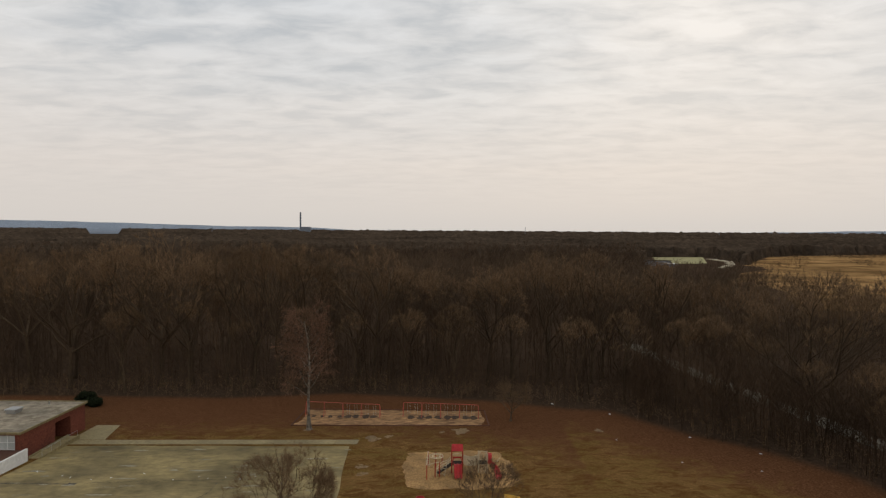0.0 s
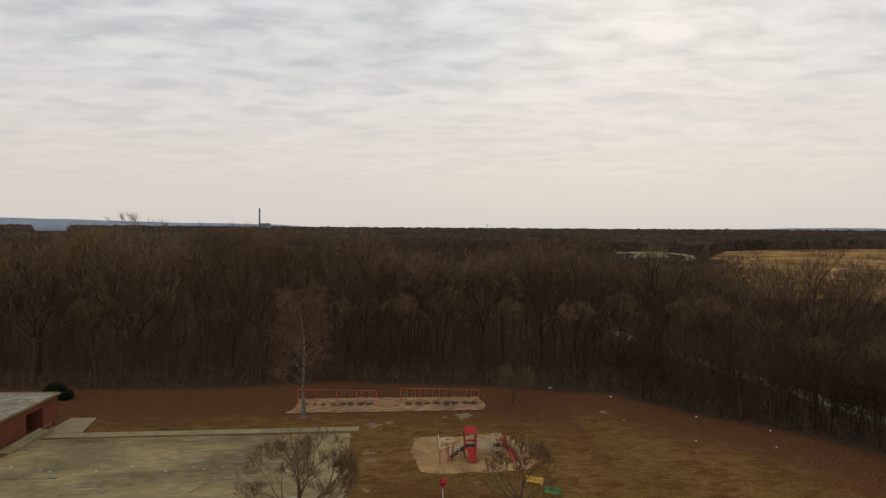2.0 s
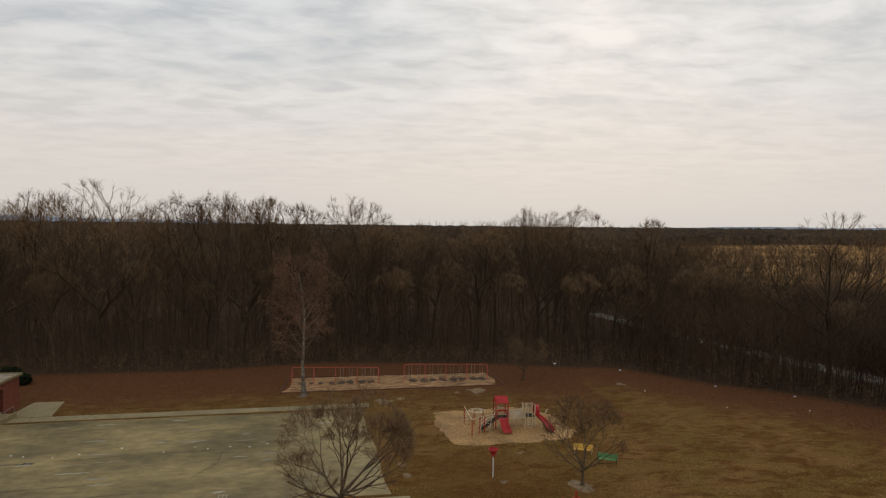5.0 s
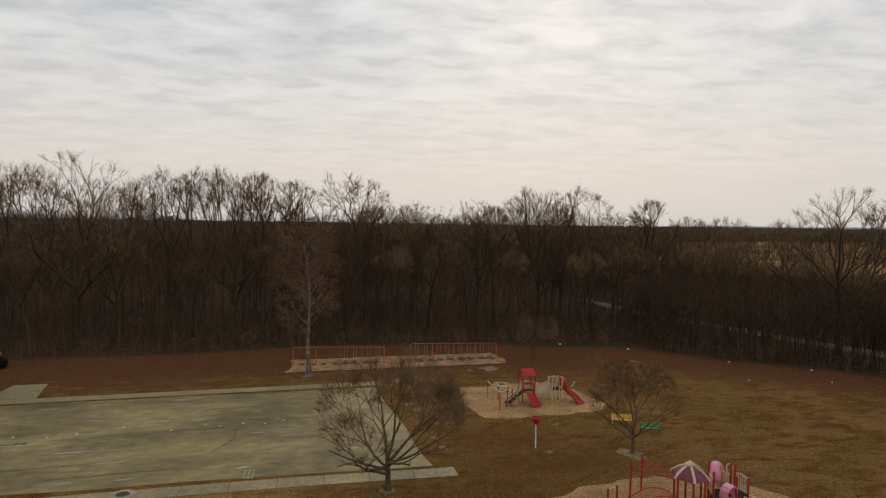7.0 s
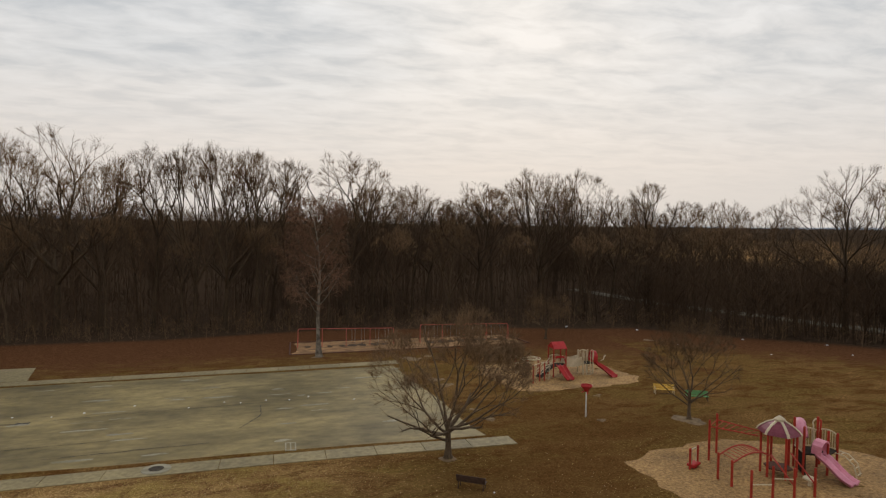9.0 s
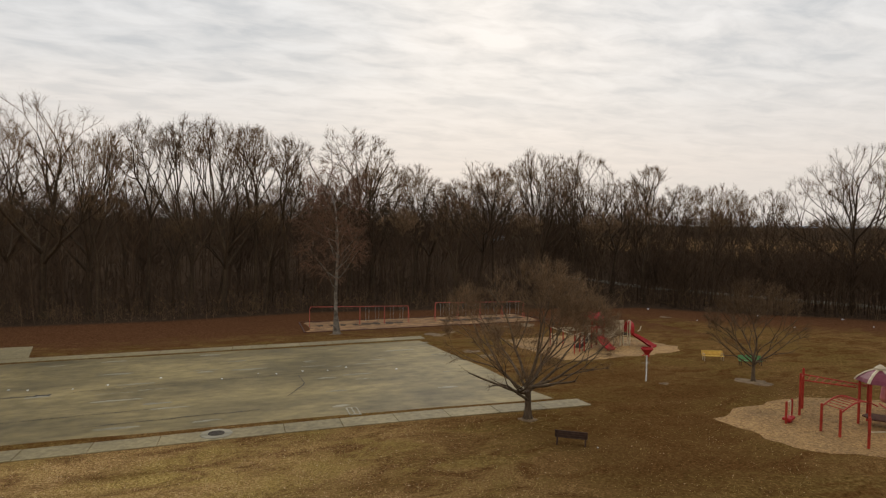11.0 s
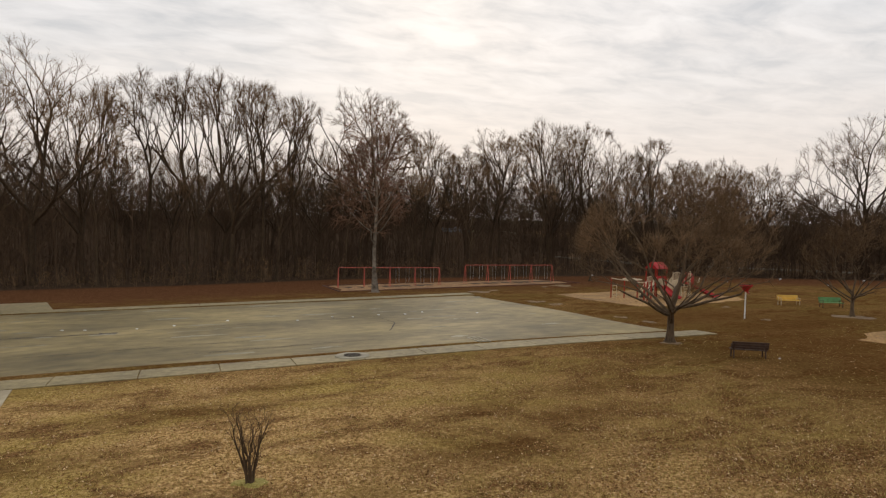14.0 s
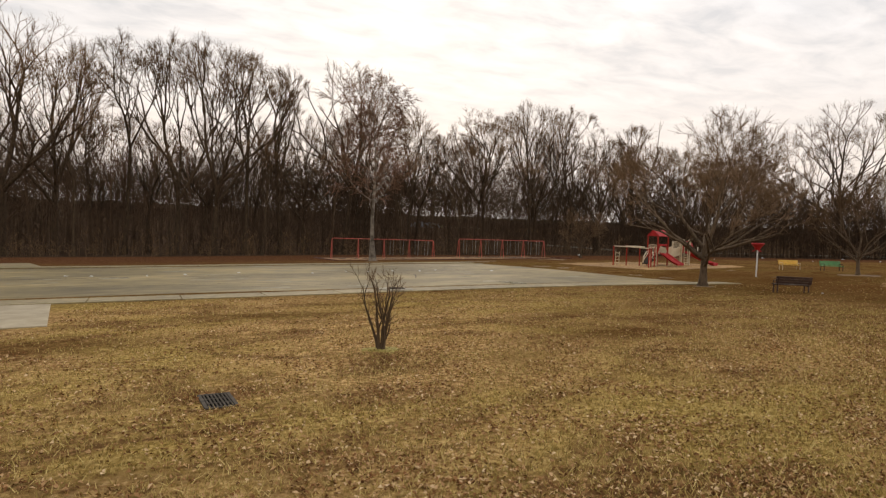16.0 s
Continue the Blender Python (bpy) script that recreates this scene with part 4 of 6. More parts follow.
woods("marsh_edge_woods", 6, lane, 6.0, np.where(lane[0] > 105, 7.0, 11.0), "thicket of thin bare trees beside the lane", "woods", M_DEEP, twigs=54, limbs=8, thick=0.028, low=0.10, width=0.34)
rows_ = scatter(11, 900, -150, 105, 100, 205, 9, 62)
rows_ = tuple(v[~((rows_[0] > 60) & (rows_[1] < 150))] for v in rows_)
woods("tall_woods", 7, rows_, *by_bearing(rows_, (13, 23), (13, 21)), "tall bare brown trees standing close together", "woods", M_DEEP, twigs=190, limbs=14, thick=0.020, low=0.34, width=0.29, trunk=0.005)
inner = scatter(3, 4000, -260, 330, 30, 340, 50)
inner = tuple(v[~((inner[0] > 62) & (inner[1] < 165))] for v in inner)
woods("inner_woods", 3, inner, *by_bearing(inner, (20, 29), (14, 21)), "deep bare brown woods", "woods", M_MID, twigs=92, limbs=10, thick=0.042, low=0.40, width=0.29, trunk=0.005)
distant = scatter(4, 8200, -620, 900, 320, 780, 10)
low_side = np.degrees(np.arctan2(*distant)) > 18.0
woods("far_woods", 4, distant, np.where(low_side, 5.0, 9.0), np.where(low_side, 9.0, 24.0), "far bare brown woods", "woods", twigs=32, limbs=5, thick=0.13, width=0.32)


def canopy(name, near, far, label):
    """The woods out to the horizon, seen as one rough roof of crowns."""
    rng = np.random.default_rng(9)
    R = near * (far / near) ** (np.linspace(0, 1, 110))
    A = np.radians(np.linspace(-50, 72, 420))
    r, a = np.meshgrid(R, A, indexing="ij")
    X, Y = r * np.sin(a), r * np.cos(a)
    top = 13.0 + 17.0 * np.clip((r - 700) / 2600, 0, 1) + rng.normal(0, 1.5, r.shape) * np.clip(r / 900, 0.5, 2.2)
    base = float(lie(0.0, 150.0))
    hole = in_ring(X, Y, MARSH) | in_ring(X, Y, CLEARING)
    top = np.where(hole, -3.0, top)
    top[0] = -3.0
    gapway = (np.degrees(a) > -31.2) & (np.degrees(a) < -28.8)      # an opening towards the river
    top = np.where(gapway, np.minimum(top, 31 * (1 - r / 4450) - 1), top)
    Z = base + top
    idx = np.arange(r.size).reshape(r.shape)
    Q = np.stack([idx[:-1, :-1], idx[:-1, 1:], idx[1:, 1:], idx[1:, :-1]], -1).reshape(-1, 4)
    return tagged(raw(name, np.stack([X, Y, Z], -1).reshape(-1, 3), Q, M_CANOPY), label, "woods", kind="stuff")


canopy("horizon_woods", 700, 4300, "dark bare woods reaching the horizon")
bed("marsh", MARSH, 0.3, M_MARSH, "golden dry marsh grass beyond the woods", "marsh", 14.0, 6, rings=10, step=22)
rm = np.random.default_rng(21)
mx, my = rm.uniform(120, 900, 26000), rm.uniform(150, 1150, 26000)
clump = np.sin(0.031 * mx + 1.7 * np.sin(0.017 * my)) + np.sin(0.023 * my + 1.3 * np.sin(0.027 * mx)) + 0.6 * np.sin(0.09 * mx - 0.05 * my)
pick_m = in_ring(mx, my, MARSH) & (clump > 0.75 + 0.6 * rm.random(26000) - 1.0 * np.clip((my - 560) / 250, 0, 1))
woods("marsh_shrubs", 14, (mx[pick_m], my[pick_m]), 2.0, 6.5, "dark bare shrubs in drifts on the golden marsh", "shrubs", M_DEEP, twigs=20, limbs=5, thick=0.11, low=0.05, width=0.45)
ribbon("far_road", [(334, 770), (328, 705), (296, 632), (262, 575)], 9.0, 0.3, M_CONC, "pale road bending past the far pitch", "road")
bed("sports_pitch", PITCH, 0.3, M_PITCH, "mown yellow-green pitch in a clearing", "pitch", rings=4, step=12)


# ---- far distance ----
# far ridge; its haze is painted in as pale blue, no volume
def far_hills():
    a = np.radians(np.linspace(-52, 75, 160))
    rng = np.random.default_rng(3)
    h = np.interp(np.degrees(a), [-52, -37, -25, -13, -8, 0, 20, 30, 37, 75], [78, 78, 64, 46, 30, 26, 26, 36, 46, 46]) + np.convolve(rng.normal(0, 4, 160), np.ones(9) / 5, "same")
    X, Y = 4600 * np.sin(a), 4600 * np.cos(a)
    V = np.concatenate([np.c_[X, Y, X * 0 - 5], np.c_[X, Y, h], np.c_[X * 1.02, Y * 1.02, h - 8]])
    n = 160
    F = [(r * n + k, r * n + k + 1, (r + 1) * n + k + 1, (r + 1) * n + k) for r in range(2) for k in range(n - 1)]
    return tagged(raw("far_hills", V, F, M_HAZEHILL, True), "low hills on the horizon with blue haze in their colour", "hills", kind="structure")


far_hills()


def power_station(x, y, base):
    ob = thing("power_station", pose(x, y, base), "grey power station with one tall chimney on the horizon", "power station")
    bm = bmesh.new()
    rod(bm, (0, 0, 0), (0, 0, 112), 4.4, 3.2, 14)
    part("chimney", bm, M_PLANT, ob)
    bm = bmesh.new()
    box(bm, (24, 0, 24), (38, 30, 48), bevel=0.6)
    part("boiler_house", bm, M_PLANT, ob)
    bm = bmesh.new()
    box(bm, (-6, 4, 14), (22, 26, 28), bevel=0.6)
    part("turbine_hall", bm, M_PLANT, ob)
    bm = bmesh.new()
    rod(bm, (-44, 0, 0), (-44, 0, 30), 7, 5, 14)
    part("tank", bm, M_PLANT, ob)


power_station(-646, 2600, -3)


def pylon(x, y, h):
    ob = thing("pylon", pose(x, y, 8), "thin grey mast above the far woods", "mast", "far masts")
    bm = bmesh.new()
    for sx, sy in ((-1, -1), (1, -1), (1, 1), (-1, 1)):
        rod(bm, (sx * 2.2, sy * 2.2, -8), (sx * 0.3, sy * 0.3, h), 0.45, 0.3, 4)
    part("lattice", bm, M_PLANT, ob)
    bm = bmesh.new()
    rod(bm, (-4, 0, h * 0.9), (4, 0, h * 0.9), 0.4, n=4)
    part("crossarm", bm, M_PLANT, ob)


for px_, py_, ph in ((-1098, 2300, 30), (-912, 2300, 36), (291, 2300, 40), (660, 2300, 30), (1030, 2300, 25), (-230, 2300, 30)):
    pylon(px_, py_, ph)


def far_shed(x, y, sx, sy, h, roof, label):
    ob = thing("far_building", pose(x, y, lz(x, y)), label, "building")
    bm = bmesh.new()
    box(bm, (0, 0, h / 2), (sx, sy, h))
    part("wall", bm, M_PLANT, ob)
    bm = bmesh.new()
    box(bm, (0, 0, h + 0.3), (sx + 1, sy + 1, 0.6))
    part("roof", bm, roof, ob)


far_shed(212, 610, 24, 9, 5, M_DARK, "low dark-roofed pavilion beside the far pitch")
far_shed(218, 590, 10, 6, 3, M_WHITE, "low white hut beside the far pitch")
RIVER = [(4400 * math.sin(radians(q)), 4400 * math.cos(radians(q))) for q in (-52, -44, -35, -25)] + [(4560 * math.sin(radians(q)), 4560 * math.cos(radians(q))) for q in (-25, -35, -44, -52)]
bed("river", RIVER, 1.0, M_WATER, "pale river reach far beyond the woods", "river", rings=3, step=60)


# ---- the school ----
def school():
    X1, YS, YN, XW = -62.3, 87.1, 103.0, -100.0
    zb = lz(-62, 97) - 0.6
    top = 3.1
    ob = thing("school_building", pose(0, 0, zb), "single-storey red brick school wing with a flat roof", "building")
    hh = top - zb
    t = 0.35
    bm = bmesh.new()          # east wall, with the entrance recess cut through it
    box(bm, (X1 - t / 2, (YS + 95.0) / 2, hh / 2), (t, 95.0 - YS, hh))
    box(bm, (X1 - t / 2, (99.0 + YN) / 2, hh / 2), (t, YN - 99.0, hh))
    box(bm, (X1 - t / 2, 97.0, hh - 0.45), (t, 4.0, 0.9))
    part("east_wall", bm, M_BRICK, ob)
    bm = bmesh.new()
    box(bm, (X1 - 1.6, 95.0 - 0.12, hh / 2 - 0.25), (2.5, 0.24, hh - 0.5))
    box(bm, (X1 - 1.6, 99.0 + 0.12, hh / 2 - 0.25), (2.5, 0.24, hh - 0.5))
    box(bm, (X1 - 2.7, 97.0, hh / 2 - 0.25), (0.3, 4.0, hh - 0.5))
    part("recess", bm, M_BRICK, ob)
    for k in range(2):
        d = bmesh.new()
        box(d, (X1 - 2.52, 96.4 + 1.25 * k, 0.6 + 1.05), (0.06, 1.1, 2.1), bevel=0.01)
        dr = part("door", d, M_DOOR, ob)
        d = bmesh.new()
        box(d, (X1 - 2.46, 96.75 + 0.55 * k, 1.6), (0.05, 0.06, 0.3))
        part("handle", d, M_STEEL, dr)
    bm = bmesh.new()
    box(bm, ((X1 + XW) / 2, YN - t / 2, hh / 2), (X1 - XW - 2 * t, t, hh))
    part("north_wall", bm, M_BRICK, ob)
    bm = bmesh.new()
    for a, b in ((X1 - t, X1 - 0.7), (X1 - 9.0, XW)):
        box(bm, ((a + b) / 2, YS + t / 2, hh / 2), (abs(a - b), t, hh))
    box(bm, (X1 - 4.85, YS + t / 2, 0.75), (8.3, t, 1.5))
    box(bm, (X1 - 4.85, YS + t / 2, hh - 0.12), (8.3, t, 0.24))
    part("south_wall", bm, M_BRICK, ob)
    bm = bmesh.new()
    box(bm, (XW + t / 2, (YS + YN) / 2, hh / 2), (t, YN - YS - 2 * t, hh))
    part("west_wall", bm, M_BRICK, ob)
    win = new("window")
    win.parent = ob
    z0, z1 = 1.5, hh - 0.24
    for r in range(3):
        for k in range(7):
            d = bmesh.new()
            w, h = 8.3 / 7, (z1 - z0) / 3
            box(d, (X1 - 0.7 - w * (k + 0.5), YS + 0.14, z0 + h * (r + 0.5)), (w - 0.08, 0.05, h - 0.07), bevel=0.008)
            part("pane", d, M_GLASSG if r < 1 else M_GLASS, win)
    d = bmesh.new()
    for k in range(8):
        box(d, (X1 - 0.7 - 8.3 / 7 * k, YS + 0.13, (z0 + z1) / 2), (0.07, 0.1, z1 - z0))
    for r in range(4):
        box(d, (X1 - 4.85, YS + 0.128, z0 + (z1 - z0) / 3 * r), (8.3, 0.09, 0.06))
    part("frame", d, M_WHITE, win)
    bm = bmesh.new()
    box(bm, ((X1 + XW) / 2, (YS + YN) / 2, hh + 0.10), (X1 - XW + 0.5, YN - YS + 0.5, 0.2), bevel=0.03)
    rf = part("roof", bm, M_ROOF, ob, "weathered flat gravel roof")
    bm = bmesh.new()
    for c, s in ((((X1 + XW) / 2, YS - 0.25, hh + 0.16), (X1 - XW + 0.6, 0.14, 0.36)), (((X1 + XW) / 2, YN + 0.25, hh + 0.16), (X1 - XW + 0.6, 0.14, 0.36)),
                 ((X1 + 0.25, (YS + YN) / 2, hh + 0.16), (0.14, YN - YS + 0.36, 0.36))):
        box(bm, c, s, bevel=0.02)
    part("fascia", bm, M_CONC, rf)
    bm = bmesh.new()
    box(bm, (-70.2, 96.8, hh + 0.42), (1.6, 1.6, 0.5), bevel=0.04)
    box(bm, (-70.2, 96.8, hh + 0.80), (1.9, 1.9, 0.24), bevel=0.06)
    part("roof_vent", bm, M_STEEL, rf)
    for x, y in ((-80, 91), (-67.5, 101.5), (-86, 100)):
        bm = bmesh.new()
        rod(bm, (x, y, hh + 0.2), (x, y, hh + 0.7), 0.14)
        part("vent_pipe", bm, M_STEEL, rf)
    # bricks round the entrance corner
    me = bpy.data.meshes.new("brick")
    b = bmesh.new()
    box(b, (0, 0, 0), (0.03, 0.42, 0.14), bevel=0.012)
    b.to_mesh(me)
    b.free()
    me.materials.append(M_BRICK)
    n = 0
    for r in range(19):
        for k in range(14):
            y = YS + 0.25 + 0.46 * k + (0.23 if r % 2 else 0)
            if y > 94.7:
                continue
            o = new("brick", me)
            o.parent = ob
            o.location = (X1 + 0.010, y, 0.55 + 0.175 * r)
    return ob


school()


def annex():
    zb = lz(-61, 84) - 0.3
    ob = thing("annex", pose(0, 0, zb), "low flat-roofed annex with a white rendered wall", "building")
    bm = bmesh.new()
    box(bm, (-61.1, 79.6, 1.05), (0.3, 14.6, 2.1), bevel=0.03)
    part("white_wall", bm, M_WHITE, ob)
    bm = bmesh.new()
    box(bm, (-67.3, 79.6, 0.95), (12, 14.2, 1.7))
    part("body", bm, M_BRICK, ob)
    bm = bmesh.new()
    box(bm, (-67.3, 79.6, 1.86), (12, 14.2, 0.12), bevel=0.03)
    part("roof", bm, M_TIMBER, ob, "red-brown flat roof")


annex()


def ramp():
    ob = thing("entrance_ramp", pose(0, 0, 0), "concrete ramp with low kerb walls beside the brick wall", "ramp", kind="structure")
    bm = bmesh.new()
    a, b = lz(-61, 88), lz(-61, 97)
    for x in (-61.75, -59.9):
        V = [bm.verts.new(p) for p in ((x - 0.12, 88.0, a - 0.2), (x + 0.12, 88.0, a - 0.2), (x + 0.12, 97.4, b - 0.2), (x - 0.12, 97.4, b - 0.2),
                                       (x - 0.12, 88.0, a + 0.22), (x + 0.12, 88.0, a + 0.22), (x + 0.12, 97.4, b + 0.75), (x - 0.12, 97.4, b + 0.75))]
        for f in ((0, 1, 2, 3), (4, 5, 6, 7), (0, 1, 5, 4), (1, 2, 6, 5), (2, 3, 7, 6), (3, 0, 4, 7)):
            bm.faces.new([V[i] for i in f])
    bmesh.ops.recalc_face_normals(bm, faces=bm.faces[:])
    part("kerb_wall", bm, M_CONC, ob)
    bm = bmesh.new()
    V = [bm.verts.new(p) for p in ((-61.62, 88.0, a - 0.2), (-60.03, 88.0, a - 0.2), (-60.03, 97.3, b - 0.2), (-61.62, 97.3, b - 0.2),
                                   (-61.62, 88.0, a + 0.05), (-60.03, 88.0, a + 0.05), (-60.03, 97.3, b + 0.55), (-61.62, 97.3, b + 0.55))]
    for f in ((0, 1, 2, 3), (4, 5, 6, 7), (0, 1, 5, 4), (1, 2, 6, 5), (2, 3, 7, 6), (3, 0, 4, 7)):
        bm.faces.new([V[i] for i in f])
    bmesh.ops.recalc_face_normals(bm, faces=bm.faces[:])
    part("ramp_slab", bm, M_CONC, ob)
    bm = bmesh.new()
    tube(bm, [(-59.9, 88.4, a + 0.2), (-59.9, 88.4, a + 1.1), (-59.9, 97.0, b + 1.6), (-59.9, 97.0, b + 0.7)], 0.025)
    for k in (1, 2, 3):
        y = 88.4 + 8.6 * k / 4
        z = a + (b - a) * k / 4
        rod(bm, (-59.9, y, z + 0.3), (-59.9, y, z + 1.1 + 0.12 * k), 0.022)
    part("handrail", bm, M_STEEL, ob)


ramp()


# ---- the swings ----
def swing_set(x0, y0, x1, y1, bays_used, label):
    base = lz((x0 + x1) / 2, (y0 + y1) / 2)
    turn = math.degrees(math.atan2(y1 - y0, x1 - x0))
    L = math.hypot(x1 - x0, y1 - y0)
    ob = thing("swing_set", pose(x0, y0, base, 0, 0, turn), label, "swing set", "swing sets")
    H, n = 2.6, 4
    bm = bmesh.new()
    tube(bm, [(0.12, 0, H - 0.02)] + [(0.2 + (L - 0.4) * k / 8, 0, H) for k in range(9)] + [(L - 0.12, 0, H - 0.02)], 0.045)
    part("beam", bm, M_ORANGE, ob)
    for k in range(n + 1):
        x = L * k / n
        lean = 0.12 if k == 0 else -0.12 if k == n else 0
        for s in (-1, 1):
            bm = bmesh.new()
            tube(bm, [(x, s * 0.55, -0.25), (x + lean * 0.3, s * 0.12, H - 0.28), (x + lean, s * 0.02, H - 0.03)], 0.038)
            part("leg", bm, M_ORANGE, ob)
    for b in bays_used:
        for f in (0.3, 0.7):
            x = L * (b + f) / n
            sw = new("swing")
            sw.parent = ob
            for s in (-0.24, 0.24):
                bm = bmesh.new()
                rod(bm, (x + s, 0, H - 0.04), (x + s * 0.85, 0, 0.52), 0.016, n=5)
                part("chain", bm, M_STEEL, sw)
            bm = bmesh.new()
            sweep(bm, [(x - 0.21, 0, 0.53), (x - 0.13, 0, 0.44), (x, 0, 0.41), (x + 0.13, 0, 0.44), (x + 0.21, 0, 0.53)], [(-0.09, 0), (0.09, 0)])
            thicken(bm, 0.02)
            part("seat", bm, M_DARK, sw)
    return ob


swing_set(-25.6, 110.9, -11.6, 109.4, (2, 3), "long faded red swing frame with half its swings missing")
swing_set(-7.4, 110.0, 6.45, 108.7, (0, 1, 2, 3), "long faded red swing frame with black seats")


# scuffed hollows in the sand below the swings
for i, hx in enumerate((-24.2, -22.5, -21.0, -19.2, -17.6, -16.2, -14.3, -12.9, -5.9, -4.1, -2.6, -0.9, 0.8, 2.2, 4.2, 5.6)):
    hy = 109.9 - 0.05 * (hx + 10)
    big = 0.62 if i < 4 else 1.0
    ring = [(hx + 0.78 * big * math.cos(a) * (1 + 0.2 * math.sin(3 * a + i)), hy + 1.35 * big * math.sin(a) * (1 + 0.15 * math.sin(2 * a + 2 * i))) for a in np.linspace(0, 6.28, 12)[:-1]]
    bed("scuffed_hollow", ring, 0.062, M_DAMP, "dark damp hollow scuffed in the sand", "hollow", 0.06, i, rings=7)


def edging(ring):
    ob = tagged(new("timber_edging"), "low red-brown timber edging round the sand bed", "edging", kind="structure")
    for (ax, ay), (bx, by) in zip(ring, ring[1:] + ring[:1]):
        k = max(1, round(math.hypot(bx - ax, by - ay) / 3.4))
        for i in range(k):
            p, q = Vector((ax + (bx - ax) * i / k, ay + (by - ay) * i / k)), Vector((ax + (bx - ax) * (i + 1) / k, ay + (by - ay) * (i + 1) / k))
            d = (q - p).normalized()
            s = Vector((-d.y, d.x)) * 0.09
            part("timber", slab_mesh([p + d * 0.02 - s, q - d * 0.02 - s, q - d * 0.02 + s, p + d * 0.02 + s], 0.09), M_TIMBER, ob)


edging([(-26.8, 104.7), (8.1, 104.0), (7.8, 114.1), (-26.6, 115.8)])


# ---- playsets ----
def chute(bm, top, end, wide, lanes=1, wave=0.10):
    """A slide's trough from its top to its foot, with raised sides."""
    top, end = Vector(top), Vector(end)
    pts = []
    for i in range(13):
        f = i / 12
        z = top.z + (end.z - top.z) * f
        ease = -0.16 * math.sin(math.pi * f) * (top.z - end.z) * 0.35 + wave * math.sin(2 * math.pi * f) * 0.5
        pts.append((top.x + (end.x - top.x) * f, top.y + (end.y - top.y) * f, max(end.z, z + ease)))
    w, prof = wide / 2, []
    if lanes == 1:
        prof = [(-w - 0.05, 0.20), (-w, 0.24), (-w + 0.05, 0.20), (-w + 0.08, 0.04), (-w * 0.5, 0.0), (w * 0.5, 0.0), (w - 0.08, 0.04), (w - 0.05, 0.20), (w, 0.24), (w + 0.05, 0.20)]
    else:
        prof = [(-w - 0.05, 0.20), (-w, 0.24), (-w + 0.05, 0.20), (-w + 0.09, 0.03), (-0.12, 0.03), (-0.05, 0.18), (0.05, 0.18), (0.12, 0.03), (w - 0.09, 0.03), (w - 0.05, 0.20), (w, 0.24), (w + 0.05, 0.20)]
    sweep(bm, pts, prof)
    thicken(bm, 0.025)


def post(ob, x, y, h, material=None, r=0.075):
    bm = bmesh.new()
    rod(bm, (x, y, -0.3), (x, y, h), r, n=12)
    rod(bm, (x, y, h), (x, y, h + 0.05), r, r * 0.5, 12)
    return part("post", bm, material or M_RED, ob, smooth=False)


def deck(ob, pts, z):
    bm = bmesh.new()
    low = [bm.verts.new((x, y, z - 0.09)) for x, y in pts]
    up = [bm.verts.new((x, y, z)) for x, y in pts]
    n = len(pts)
    bm.faces.new(up)
    bm.faces.new(low[::-1])
    for k in range(n):
        bm.faces.new((low[k], low[(k + 1) % n], up[(k + 1) % n], up[k]))
    bmesh.ops.recalc_face_normals(bm, faces=bm.faces[:])
    return part("deck", bm, M_DARK if z > 1 else M_TIMBER, ob)


def rail_panel(ob, a, b, z0, z1, material, name="panel", holes=True):
    """A moulded barrier: an arched frame with upright bars."""
    a, b = Vector((*a, 0)), Vector((*b, 0))
    d = b - a
    n = max(3, int(d.length / 0.16))
    bm = bmesh.new()
    p = lambda f, z: (a.x + d.x * f, a.y + d.y * f, z)
    hump = [p(f / 10, z1 - 0.12 + 0.16 * math.sin(math.pi * f / 10)) for f in range(11)]
    tube(bm, [p(0, z0)] + hump + [p(1, z0)], 0.045, 6)
    tube(bm, [p(0, z0 + 0.06), p(1, z0 + 0.06)], 0.04, 6)
    panel = part(name, bm, material, ob)
    for k in range(1, n):
        f = k / n
        bm = bmesh.new()
        rod(bm, p(f, z0 + 0.05), p(f, z1 - 0.12 + 0.16 * math.sin(math.pi * f)), 0.03, n=6)
        part("bar", bm, material, panel)
    return panel


def ladder(ob, a, b, wide, rungs, material, name="ladder"):
    a, b = Vector(a), Vector(b)
    s = Vector((-(b - a).y, (b - a).x, 0))
    s = s.normalized() * wide / 2 if s.length > 0.05 else Vector((wide / 2, 0, 0))
    bm = bmesh.new()
    tube(bm, [a - s, b - s], 0.035, 6)
    tube(bm, [a + s, b + s], 0.035, 6)
    for k in range(rungs):
        q = a.lerp(b, (k + 0.5) / rungs)
        rod(bm, q - s, q + s, 0.03, n=6)
    return part(name, bm, material, ob)


